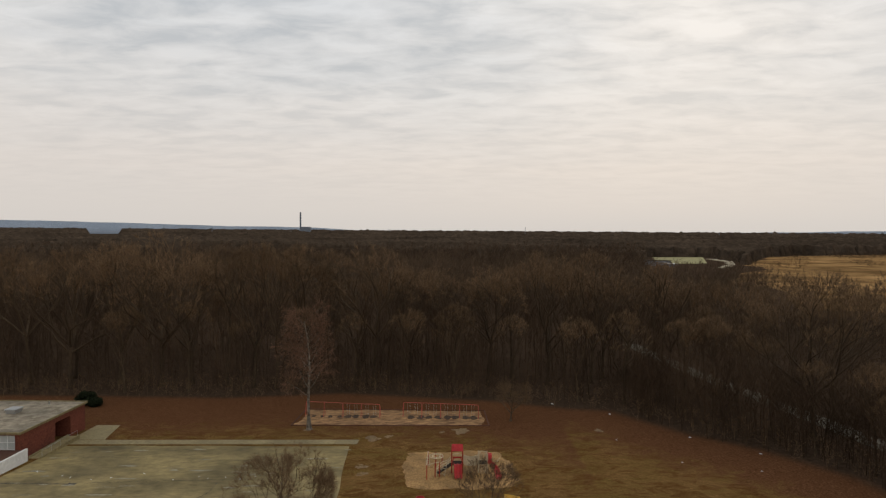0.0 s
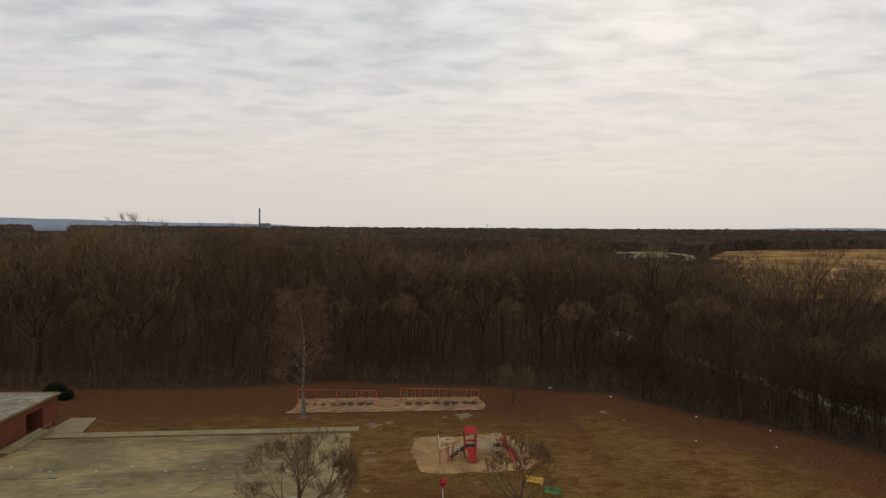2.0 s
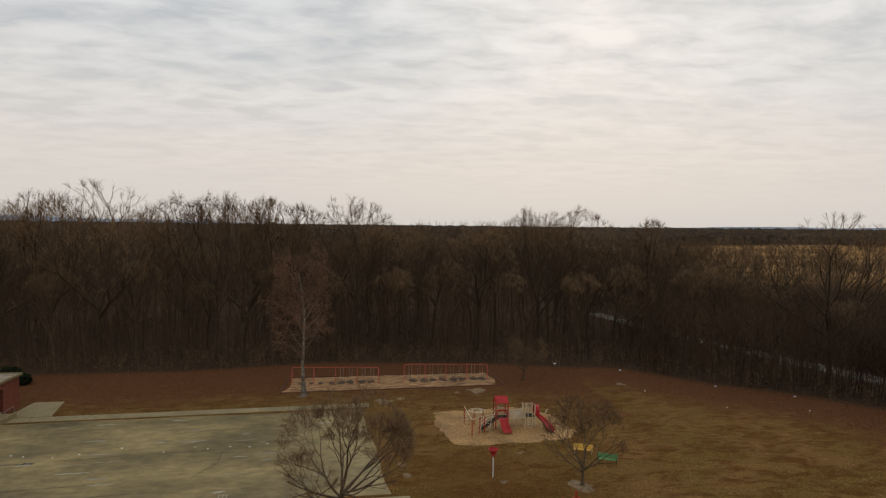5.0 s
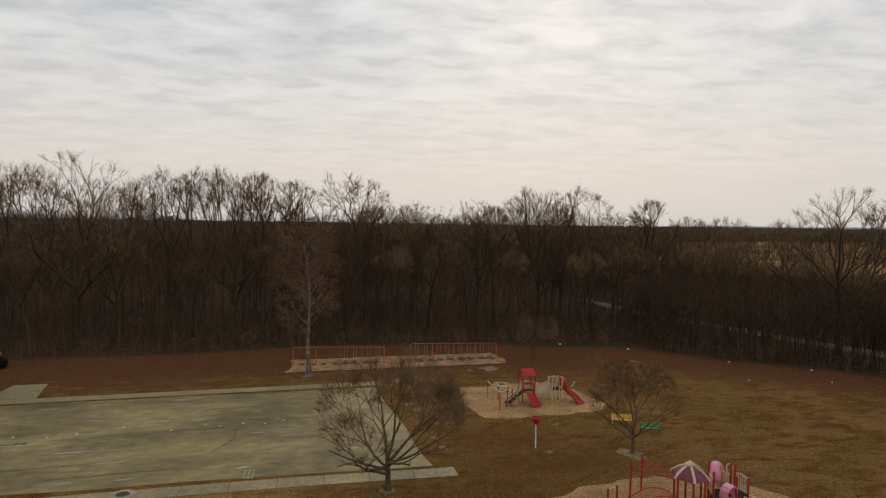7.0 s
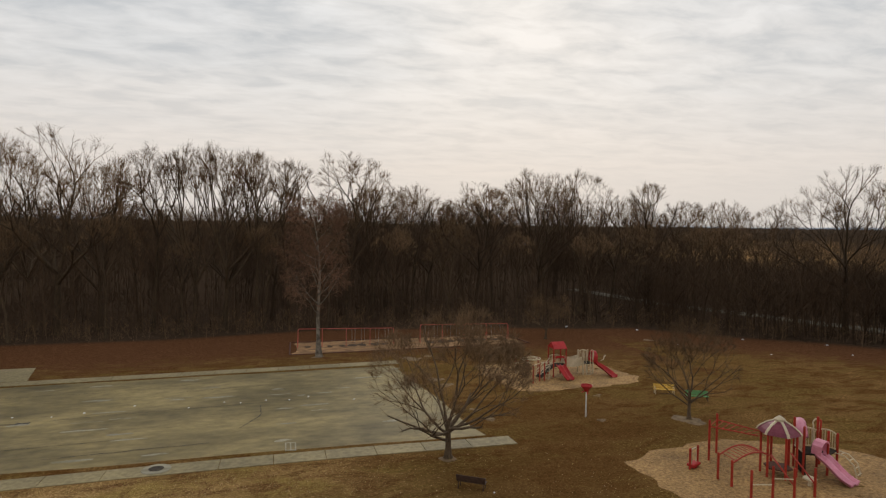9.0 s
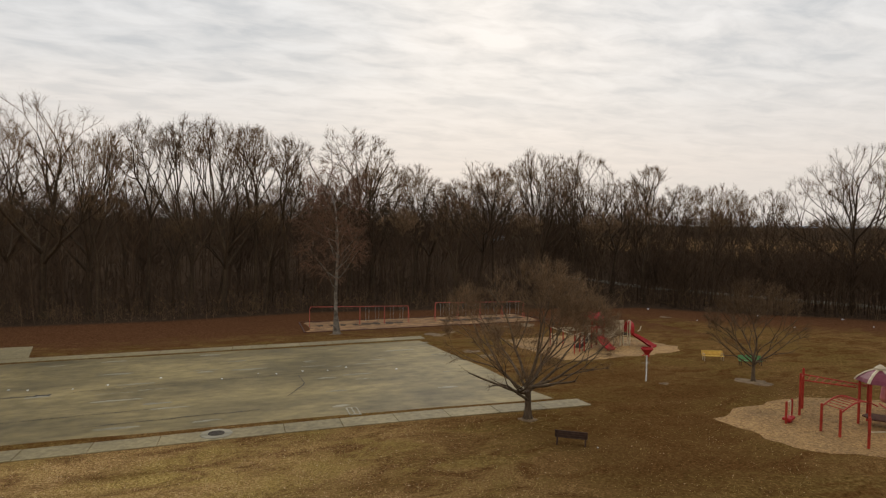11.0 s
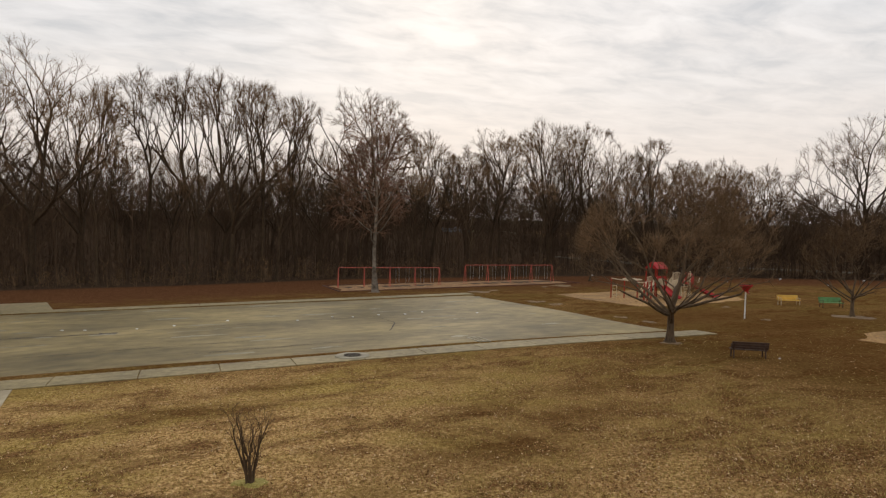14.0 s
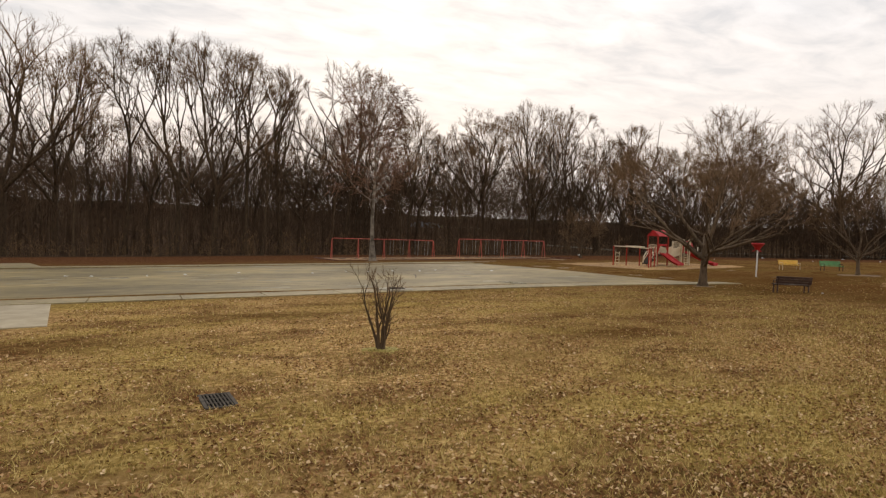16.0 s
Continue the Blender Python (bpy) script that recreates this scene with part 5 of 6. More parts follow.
def red_playset():
    cx, cy = 2.4, 82.2
    ob = thing("red_playset", pose(cx, cy, lz(cx, cy)), "red and tan climbing playset with a red gable roof", "playset")
    # roofed tower
    tw = [(-0.95, -0.65), (0.55, -0.65), (0.55, 0.75), (-0.95, 0.75)]
    for x, y in tw:
        post(ob, x, y, 3.15)
    deck(ob, tw, 1.25)
    bm = bmesh.new()
    for s in (-1, 1):
        box(bm, (-0.2, 0.05 + s * 0.46, 3.50), (1.55, 1.12, 0.05), (-s * 36, 0, 0), bevel=0.015)
    roof = part("gable_roof", bm, M_REDP, ob, "faded red plastic gable roof")
    for x in (-0.92, 0.52):
        bm = bmesh.new()
        V = [bm.verts.new(p) for p in ((x - 0.02, -0.80, 3.16), (x - 0.02, 0.90, 3.16), (x - 0.02, 0.05, 3.78), (x + 0.02, -0.80, 3.16), (x + 0.02, 0.90, 3.16), (x + 0.02, 0.05, 3.78))]
        for f in ((0, 1, 2), (3, 5, 4), (0, 3, 4, 1), (1, 4, 5, 2), (2, 5, 3, 0)):
            bm.faces.new([V[i] for i in f])
        bmesh.ops.recalc_face_normals(bm, faces=bm.faces[:])
        part("gable_end", bm, M_REDP, roof)
    rail_panel(ob, tw[3], tw[2], 1.25, 2.2, M_TAN)
    bm = bmesh.new()
    tube(bm, arc((-0.2, -0.66, 1.7), 0.62, 0, 180, 10), 0.05, 6)
    box(bm, (-0.2, -0.66, 2.25), (1.2, 0.06, 0.22), bevel=0.02)
    part("slide_hood", bm, M_REDP, ob)
    bm = bmesh.new()
    chute(bm, (-0.15, -0.6, 1.27), (-0.05, -3.0, 0.22), 1.0, 2)
    part("slide", bm, M_REDP, ob, "wide red double slide", True)
    # tan clatter bridge between the towers
    bm = bmesh.new()
    for k in range(11):
        f = (k + 0.5) / 11
        box(bm, (0.6 + 2.1 * f, 0.1, 1.22 - 0.18 * math.sin(math.pi * f)), (0.17, 1.0, 0.05), bevel=0.01)
    part("bridge_deck", bm, M_DARK, ob)
    for y in (-0.45, 0.65):
        bm = bmesh.new()
        sweep(bm, [(0.6 + 2.1 * k / 10, y, 1.68 - 0.22 * math.sin(math.pi * k / 10)) for k in range(11)], [(0, -0.46), (0, 0.46)])
        thicken(bm, 0.04)
        part("bridge_side", bm, M_TAN, ob)
    # second tower
    t2 = [(2.75, -0.55), (3.95, -0.55), (3.95, 0.75), (2.75, 0.75)]
    for x, y in t2:
        post(ob, x, y, 2.65, M_TAN)
    deck(ob, t2, 1.35)
    rail_panel(ob, t2[3], t2[2], 1.35, 2.6, M_TAN)
    for x in (2.9, 3.8):
        bm = bmesh.new()
        tube(bm, [(x - 0.18, -0.6, 0.2)] + [(x - 0.18, -0.6, 2.6)] + arc((x, -0.6, 2.7), 0.18, 180, 0, 6) + [(x + 0.18, -0.6, 1.3)], 0.04, 6)
        part("grab_loop", bm, M_TAN, ob)
    ladder(ob, (3.35, -0.75, 0.0), (3.35, -0.6, 1.35), 0.6, 5, M_TAN)
    bm = bmesh.new()
    tube(bm, arc((4.05, 0.0, 1.5), 0.62, 0, 180, 12, "yz", 1.15), 0.09, 8)
    sweep(bm, [(4.0, 0.05, 1.9), (4.55, 0.05, 1.88)], [(0.6, -0.5), (0.58, 0.2), (0.35, 0.62), (0, 0.76), (-0.35, 0.62), (-0.58, 0.2), (-0.6, -0.5)])
    thicken(bm, 0.03)
    part("slide_hood", bm, M_REDP, ob)
    bm = bmesh.new()
    curve = [(4.1 + 1.25 * math.sin(radians(a)), -0.05 - 2.7 * (1 - math.cos(radians(a))) * 0.95, max(0.22, 1.38 - 1.2 * a / 88)) for a in range(0, 97, 8)]
    sweep(bm, curve, [(-0.42, 0.28), (-0.36, 0.30), (-0.32, 0.06), (0, 0.0), (0.32, 0.06), (0.36, 0.30), (0.42, 0.28)])
    thicken(bm, 0.025)
    part("curved_slide", bm, M_REDP, ob, "curved red slide", True)
    bm = bmesh.new()
    tube(bm, [(5.0, -0.4, 1.55), (5.25, -0.55, 1.7), (5.5, -0.3, 1.95), (5.75, -0.1, 2.05)], 0.045, 6)
    part("side_rail", bm, M_TAN, ob)
    # ramp, ring climber and overhead bar
    bm = bmesh.new()
    sweep(bm, [(-1.0, -0.1, 1.2), (-2.0, -0.7, 0.78), (-3.0, -1.2, 0.32)], [(-0.42, 0), (0.42, 0)])
    thicken(bm, 0.08)
    part("ramp", bm, M_DARK, ob)
    for s in (-0.45, 0.45):
        bm = bmesh.new()
        tube(bm, [(-1.0, -0.1 + s, 2.0), (-1.5, -0.4 + s, 1.55), (-2.2, -0.8 + s, 1.5), (-3.0, -1.2 + s, 0.95), (-3.05, -1.22 + s, -0.2)], 0.05, 6)
        tube(bm, [(-1.0, -0.1 + s, 1.6), (-2.2, -0.8 + s, 1.1), (-3.0, -1.2 + s, 0.65)], 0.04, 6)
        part("handrail", bm, M_TAN, ob)
    for x, y in ((-4.3, -2.8), (-3.2, -2.0), (-4.3, 2.3), (-3.2, 1.5), (-2.6, -1.9), (-2.3, 0.5)):
        post(ob, x, y, 2.05 if x > -4 else 1.95, M_RED, 0.065)
    bm = bmesh.new()
    for r in (0.95, 0.55):
        tube(bm, arc((-3.1, 0.4, 2.0), r, 0, 345, 23, "xy"), 0.045, 6, closed=True)
    for a in range(0, 360, 45):
        ca, sa = math.cos(radians(a)), math.sin(radians(a))
        rod(bm, (-3.1 + 0.55 * ca, 0.4 + 0.55 * sa, 2.0), (-3.1 + 0.95 * ca, 0.4 + 0.95 * sa, 2.0), 0.03, n=6)
    part("overhead_ring", bm, M_TAN, ob)
    bm = bmesh.new()
    tube(bm, [(-4.3, 2.3, 1.9), (-4.3, 2.25, 1.95), (-4.3, -2.75, 1.95), (-4.3, -2.8, 1.9)], 0.05, 6)
    tube(bm, [(-4.3, -2.8, 1.95), (-3.2, -2.0, 2.0), (-2.6, -1.9, 2.0)], 0.05, 6)
    part("overhead_bar", bm, M_TAN, ob)
    ladder(ob, (-4.3, 1.7, 0.0), (-4.3, 1.7, 1.4), 0.5, 4, M_TAN)
    ladder(ob, (-2.2, -1.35, 0.0), (-1.9, -1.0, 1.4), 0.7, 4, M_TAN)
    return ob


red_playset()


def pink_playset():
    cx, cy = 2.75, 51.5
    ob = thing("pink_playset", pose(cx, cy, lz(cx, cy)), "red and pink playset with a faded magenta six-sided canopy", "playset")
    hexa = [(1.14 * math.cos(radians(a)), 1.14 * math.sin(radians(a))) for a in range(10, 370, 60)]
    for x, y in hexa:
        post(ob, x * 0.88, y * 0.88, 2.72)
    deck(ob, [(x * 0.72, y * 0.72) for x, y in hexa], 0.55)
    canopy_ = new("canopy")
    canopy_.parent = ob
    levels = [(1.27, 2.72), (1.12, 2.94), (0.72, 3.26), (0.30, 3.46)]
    for k in range(6):
        bm = bmesh.new()
        rows = []
        for r, z in levels:
            a0, a1 = radians(10 + 60 * k), radians(70 + 60 * k)
            rows.append([bm.verts.new((r * math.cos(a0), r * math.sin(a0), z)), bm.verts.new((r * math.cos(a1), r * math.sin(a1), z))])
        for a, b in zip(rows, rows[1:]):
            bm.faces.new((a[0], a[1], b[1], b[0]))
        thicken(bm, 0.03)
        part("canopy_panel", bm, M_PURP, canopy_)
        a = radians(10 + 60 * k)
        bm = bmesh.new()
        sweep(bm, [((r + 0.02) * math.cos(a), (r + 0.02) * math.sin(a), z + 0.02) for r, z in levels], [(-0.09, -0.02), (0, 0.03), (0.09, -0.02)])
        thicken(bm, 0.02)
        part("canopy_rib", bm, M_TAN, canopy_)
    bm = bmesh.new()
    rod(bm, (0, 0, 3.42), (0, 0, 3.56), 0.32, 0.30, 6)
    rod(bm, (0, 0, 3.56), (0, 0, 3.78), 0.36, 0.05, 6)
    part("cap", bm, M_TAN, canopy_)
    # upper deck with the double slide
    d = [(1.45, -0.5), (2.75, -1.05), (3.35, 0.3), (2.05, 0.85)]
    d2 = [(2.75, -1.05), (4.05, -0.55), (3.95, 0.65), (3.35, 0.3)]
    for (x, y), h in zip(d + d2[1:3], (3.1, 2.9, 3.35, 3.25, 2.5, 3.0)):
        post(ob, x, y, h)
    deck(ob, d, 1.4)
    deck(ob, d2, 1.4)
    rail_panel(ob, d[3], d[0], 1.4, 2.5, M_TAN)
    rail_panel(ob, d[2], d[3], 1.4, 2.6, M_TAN)
    rail_panel(ob, d2[1], d2[2], 1.4, 2.5, M_TAN)
    bm = bmesh.new()
    box(bm, (1.75, 0.0, 0.7), (0.06, 1.4, 1.3), (0, 0, -24), bevel=0.02)
    part("skirt", bm, M_DARK, ob)
    bm = bmesh.new()
    tube(bm, [(3.05, 0.35, 1.4), (3.05, 0.35, 2.85)] + arc((3.3, 0.4, 2.95), 0.25, 180, 0, 6) + [(3.55, 0.45, 1.4)], 0.045, 6)
    rod(bm, (3.05, 0.37, 2.4), (3.55, 0.43, 2.4), 0.03, n=6)
    part("grab_loop", bm, M_TAN, ob)
    bm = bmesh.new()
    sweep(bm, [(2.10, -0.75, 2.0), (2.30, -1.30, 1.95)], [(0.56, -0.4), (0.54, 0.15), (0.3, 0.38), (0, 0.44), (-0.3, 0.38), (-0.54, 0.15), (-0.56, -0.4)])
    thicken(bm, 0.05)
    part("slide_hood", bm, M_PINK, ob)
    bm = bmesh.new()
    chute(bm, (2.15, -0.9, 1.42), (2.72, -2.95, 0.22), 1.05, 2, 0.14)
    part("slide", bm, M_PINK, ob, "wide faded pink double slide", True)
    # the enclosed curved slide behind
    bm = bmesh.new()
    pts = [(2.75 + 1.9 * f, 1.15 + 1.7 * f, 2.75 + 0.18 * math.sin(3.1 * f) - 2.25 * f ** 1.3) for f in np.linspace(0.12, 1.0, 9)]
    tube(bm, [(2.25, 0.42, 2.05), (2.35, 0.62, 2.55), (2.52, 0.88, 2.78)] + pts, 0.36, 14)
    part("tube_slide", bm, M_PINK, ob, "faded pink tube slide", True)
    # curved climber beside the slide
    bm = bmesh.new()
    for s in (-0.28, 0.28):
        tube(bm, [(3.75 + s, -0.8 + s * 0.4, 1.45), (4.05 + s, -1.25 + s * 0.4, 1.35), (4.3 + s, -1.65 + s * 0.4, 0.9), (4.4 + s, -1.9 + s * 0.4, -0.15)], 0.04, 6)
    for q in ((3.9, -1.05, 1.4), (4.15, -1.45, 1.15), (4.33, -1.72, 0.75), (4.38, -1.85, 0.35)):
        rod(bm, (q[0] - 0.28, q[1] - 0.11, q[2]), (q[0] + 0.28, q[1] + 0.11, q[2]), 0.03, n=6)
    part("curved_climber", bm, M_TAN, ob)
    # arched ladder out to two posts
    for x, y in ((-4.1, 0.45), (-4.15, -0.80)):
        post(ob, x, y, 1.55)
    bm = bmesh.new()
    rails = []
    for y0, y1 in ((0.45, 0.62), (-0.80, -0.72)):
        line = [(-4.1 + 3.0 * k / 12, y0 + (y1 - y0) * k / 12, 1.4 + 0.45 * math.sin(math.pi * k / 12) + 0.1 * k / 12) for k in range(13)]
        rails.append(line)
        tube(bm, line, 0.045, 6)
    for k in range(1, 12):
        rod(bm, rails[0][k], rails[1][k], 0.024, n=6)
    part("arch_ladder", bm, M_RED, ob)
    # overhead bars to the far pair of posts
    for x, y in ((-2.4, 3.4), (-0.9, 4.5)):
        post(ob, x, y, 2.55)
    bm = bmesh.new()
    rails = []
    for (x0, y0), (x1, y1) in (((-2.4, 3.4), (-0.6, 1.05)), ((-0.9, 4.5), (0.55, 1.1))):
        line = [(x0 + (x1 - x0) * k / 8, y0 + (y1 - y0) * k / 8, 2.15) for k in range(9)]
        rails.append(line)
        tube(bm, line, 0.045, 6)
    for k in range(0, 9):
        rod(bm, rails[0][k], rails[1][k], 0.024, n=6)
    part("overhead_ladder", bm, M_RED, ob)
    # low posts with chinning bars
    low = [(-4.5, -2.75), (-3.3, -3.05), (-2.15, -3.4), (-0.75, -3.45)]
    for (x, y), h in zip(low, (1.75, 2.0, 1.9, 1.8)):
        post(ob, x, y, h)
    bm = bmesh.new()
    rod(bm, (*low[0], 0.95), (*low[1], 0.95), 0.03)
    part("chinning_bar", bm, M_TAN, ob)
    bm = bmesh.new()
    rod(bm, (*low[1], 1.3), (*low[2], 1.3), 0.03)
    part("chinning_bar", bm, M_TAN, ob)
    bm = bmesh.new()
    for x0, y0 in (low[2], low[3]):
        tube(bm, [(x0, y0, 0.9), (x0 - 0.1, y0 + 0.5, 1.35), (x0 - 0.05, y0 + 1.2, 1.75), (x0 + 0.35, y0 + 2.1, 1.9)], 0.045, 6)
    part("curved_rail", bm, M_RED, ob)
    bm = bmesh.new()
    box(bm, (0.35, -2.05, 0.55), (0.7, 0.6, 0.12), (8, 0, 20), bevel=0.05)
    rod(bm, (0.35, -2.05, -0.1), (0.35, -2.05, 0.5), 0.12, 0.08)
    part("step_pod", bm, M_TAN, ob)
    return ob


pink_playset()


def bouncer():
    x, y = -1.45, 54.1
    ob = thing("stand_up_seesaw", pose(x, y, lz(x, y), 0, 0, 25), "small red rocker with a tan grab bar in the mulch", "rocker")
    for s in (-0.5, 0.5):
        post(ob, s, 0, 1.35)
    bm = bmesh.new()
    tube(bm, [(-0.3, 0, 0.3), (-0.3, 0, 1.2), (-0.25, 0, 1.3), (0.25, 0, 1.3), (0.3, 0, 1.2), (0.3, 0, 0.3)], 0.035, 6)
    part("grab_bar", bm, M_TAN, ob)
    bm = bmesh.new()
    box(bm, (0, 0, 0.25), (0.95, 0.5, 0.18), bevel=0.06)
    box(bm, (0, 0, 0.08), (0.4, 0.3, 0.3), bevel=0.03)
    part("foot_board", bm, M_REDP, ob)


bouncer()


def funnel_ball():
    x, y = -2.2, 67.3
    ob = thing("funnel_ball_post", pose(x, y, lz(x, y)), "red catching funnel on a white pole", "play post")
    bm = bmesh.new()
    rod(bm, (0, 0, -0.3), (0, 0, 2.25), 0.055, n=14)
    part("pole", bm, M_WHITE, ob)
    bm = bmesh.new()
    n = 16
    rows = [[bm.verts.new((r * math.cos(2 * math.pi * k / n), r * math.sin(2 * math.pi * k / n), z)) for k in range(n)] for r, z in ((0.50, 2.78), (0.52, 2.70), (0.46, 2.62), (0.26, 2.40), (0.16, 2.2))]
    for a, b in zip(rows, rows[1:]):
        for k in range(n):
            bm.faces.new((a[k], b[k], b[(k + 1) % n], a[(k + 1) % n]))
    thicken(bm, 0.03)
    part("funnel", bm, M_REDP, ob)
    for a in (20, 140, 260):
        bm = bmesh.new()
        ca, sa = math.cos(radians(a)), math.sin(radians(a))
        tube(bm, [(0.2 * ca, 0.2 * sa, 2.22), (0.3 * ca, 0.3 * sa, 2.12), (0.38 * ca, 0.38 * sa, 2.1)], 0.05, 6)
        part("outlet", bm, M_REDP, ob)


funnel_ball()


# ---- benches ----
def bench(x, y, turn, top, legs, label, long=1.8, back=True):
    ob = thing("bench", pose(x, y, lz(x, y), 0, 0, turn), label, "bench")
    for k in range(4):
        bm = bmesh.new()
        box(bm, (0, -0.20 + 0.125 * k, 0.44), (long, 0.10, 0.045), bevel=0.01)
        part("seat_slat", bm, top, ob)
    if back:
        for k in range(3):
            bm = bmesh.new()
            box(bm, (0, 0.27 + 0.035 * k, 0.55 + 0.135 * k), (long, 0.04, 0.128), (-14, 0, 0), bevel=0.01)
            part("back_slat", bm, top, ob)
    for s in (-1, 1):
        bm = bmesh.new()
        xx = s * (long / 2 - 0.12)
        tube(bm, [(xx, -0.24, -0.1), (xx, -0.24, 0.40), (xx, 0.22, 0.40), (xx, 0.36, 0.82)], 0.035, 6)
        tube(bm, [(xx, 0.22, 0.40), (xx, 0.26, -0.1)], 0.035, 6)
        tube(bm, [(xx, -0.24, 0.40), (xx, -0.26, 0.60), (xx, -0.2, 0.64), (xx, 0.28, 0.62)], 0.025, 6)
        part("leg_frame", bm, legs, ob)
    return ob


bench(-16.5, 54.9, 143 + 4, M_BROWN, M_BROWN, "dark brown slatted metal bench on the turf")
bench(8.6, 71.6, -22, M_YEL, M_TAN, "yellow slatted bench with tan legs", 2.0)
bench(9.9, 68.4, -25, M_GREEN, M_BROWN, "green slatted bench with dark legs", 2.0)


# ---- iron covers ----
def manhole():
    x, y = -35.7, 63.4
    ob = thing("manhole", pose(x, y, lz(x, y) + 0.03, -2.1, 0, 0), "round iron manhole cover in a pale concrete collar", "manhole")
    bm = bmesh.new()
    bmesh.ops.create_cone(bm, cap_ends=True, segments=28, radius1=0.95, radius2=0.9, depth=0.06, matrix=pose(0, 0, 0.03))
    part("collar", bm, M_PATCH, ob)
    bm = bmesh.new()
    bmesh.ops.create_cone(bm, cap_ends=True, segments=28, radius1=0.48, radius2=0.47, depth=0.03, matrix=pose(0, 0, 0.072))
    for k in range(-3, 4):
        box(bm, (0, 0.12 * k, 0.09), (2 * math.sqrt(max(0.02, 0.2 - (0.12 * k) ** 2)), 0.03, 0.012))
    part("cover", bm, M_IRON, ob)


manhole()


def drain():
    x, y = -46.28, 44.83
    ob = thing("drain_grate", pose(x, y, lz(x, y) - 0.035, -2.1, 0.8, 3), "square iron drain grate set in the turf", "drain")
    w, h = 0.46, 0.86
    bm = bmesh.new()
    for c, s in (((-w / 2, 0, 0.01), (0.06, h, 0.09)), ((w / 2, 0, 0.01), (0.06, h, 0.09)), ((0, -h / 2, 0.01), (w + 0.06, 0.06, 0.094)), ((0, h / 2, 0.01), (w + 0.06, 0.06, 0.094))):
        box(bm, c, s, bevel=0.008)
    part("frame", bm, M_IRON, ob)
    for k in range(1, 8):
        bm = bmesh.new()
        box(bm, (-w / 2 + w * k / 8, 0, 0.032), (0.026, h - 0.06, 0.05), (0, 0, 0), bevel=0.006)
        part("bar", bm, M_IRON, ob)
    for k in (-1, 1):
        bm = bmesh.new()
        box(bm, (0, k * h / 6, 0.031), (w - 0.06, 0.03, 0.04))
        part("cross_bar", bm, M_IRON, ob)
    # shallow black block between the bars: the pit's shade as colour, no real depth
    bm = bmesh.new()
    box(bm, (0, 0, 0.034), (w - 0.05, h - 0.05, 0.02))
    part("sump_shade", bm, M_PITSHADE, ob)


drain()


# ---- small ground details ----
def turf_litter(name, seed, count, x0, x1, y0, y1, power, size, material, label, category, blades):
    """Fallen leaves or tufts of dry grass, thickest near the open end of the field."""
    rng = np.random.default_rng(seed)
    y = y0 + (y1 - y0) * rng.random(count) ** power
    half = (x1 - x0) / 2 * np.clip(0.25 + 0.75 * (y - y0) / (y1 - y0), 0, 1)
    x = (x0 + x1) / 2 + (rng.random(count) * 2 - 1) * half
    keep = ~((x < -49.8) & (y > 54.4)) & (y < 61.9) & ~((np.abs(x + 46.28) < 0.28) & (np.abs(y - 44.83) < 0.47))
    thin = np.zeros_like(x)
    for sx, sy, rx, ry in DARK_SPOTS:
        thin = np.maximum(thin, np.exp(-(((x - sx) / rx) ** 2 + ((y - sy) / ry) ** 2)))
    keep &= rng.random(len(x)) < np.clip((-18 - x) / 12, 0.12, 1) * (1 - 0.8 * thin)
    drift = 0.5 + 0.25 * np.sin(1.9 * x + 2.6 * np.sin(0.9 * y)) + 0.25 * np.sin(2.7 * y + 2.1 * np.sin(1.3 * x + 1.0))
    keep &= rng.random(len(x)) < (1.15 - 0.75 * drift if blades else 0.12 + 1.15 * drift ** 1.5)
    x, y = x[keep], y[keep]
    n = len(x)
    z = lie(x, y) + 0.012
    a = rng.uniform(0, 6.283, n)
    s = size * rng.uniform(0.5, 1.4, n)
    u = np.c_[np.cos(a), np.sin(a), rng.normal(0, 0.25, n)]
    v = np.c_[-np.sin(a), np.cos(a), rng.normal(0, 0.35, n)]
    P = np.c_[x, y, z]
    if blades:
        up = np.c_[rng.normal(0, 0.7, (n, 2)), np.full(n, 1.0)]
        V = np.stack([P - u * s[:, None] * 0.10, P + u * s[:, None] * 0.10, P + up * s[:, None]], 1)
        F = 3 * np.arange(n)[:, None] + [0, 1, 2]
    else:
        lift = np.c_[np.zeros((n, 2)), rng.uniform(0.005, 0.03, n)]
        V = np.stack([P - u * s[:, None], P - v * s[:, None] * 0.55 + lift, P + u * s[:, None] + lift * 0.5, P + v * s[:, None] * 0.6 + lift], 1)
        F = np.concatenate([4 * np.arange(n)[:, None] + [0, 1, 2], 4 * np.arange(n)[:, None] + [0, 2, 3]])
    return tagged(raw(name, V.reshape(-1, 3), F, material), label, category, kind="stuff")


turf_litter("fallen_leaves", 1, 210000, -75, 12, 37.5, 61.5, 1.45, 0.030, M_LEAF, "scattered curled brown leaves on the turf", "leaves", False)
turf_litter("dry_grass", 2, 420000, -75, 12, 37.0, 61.8, 1.35, 0.058, M_GRASS, "short dry winter grass", "grass", True)


def rosette(x, y, r, material, label, name, category, lift=0.02, seed=0, rag=0.25):
    ring = [(x + r * math.cos(a), y + r * 1.1 * math.sin(a)) for a in np.linspace(0, 6.28, 12)[:-1]]
    return bed(name, ring, lift, material, label, category, rag * r, seed, rings=3)


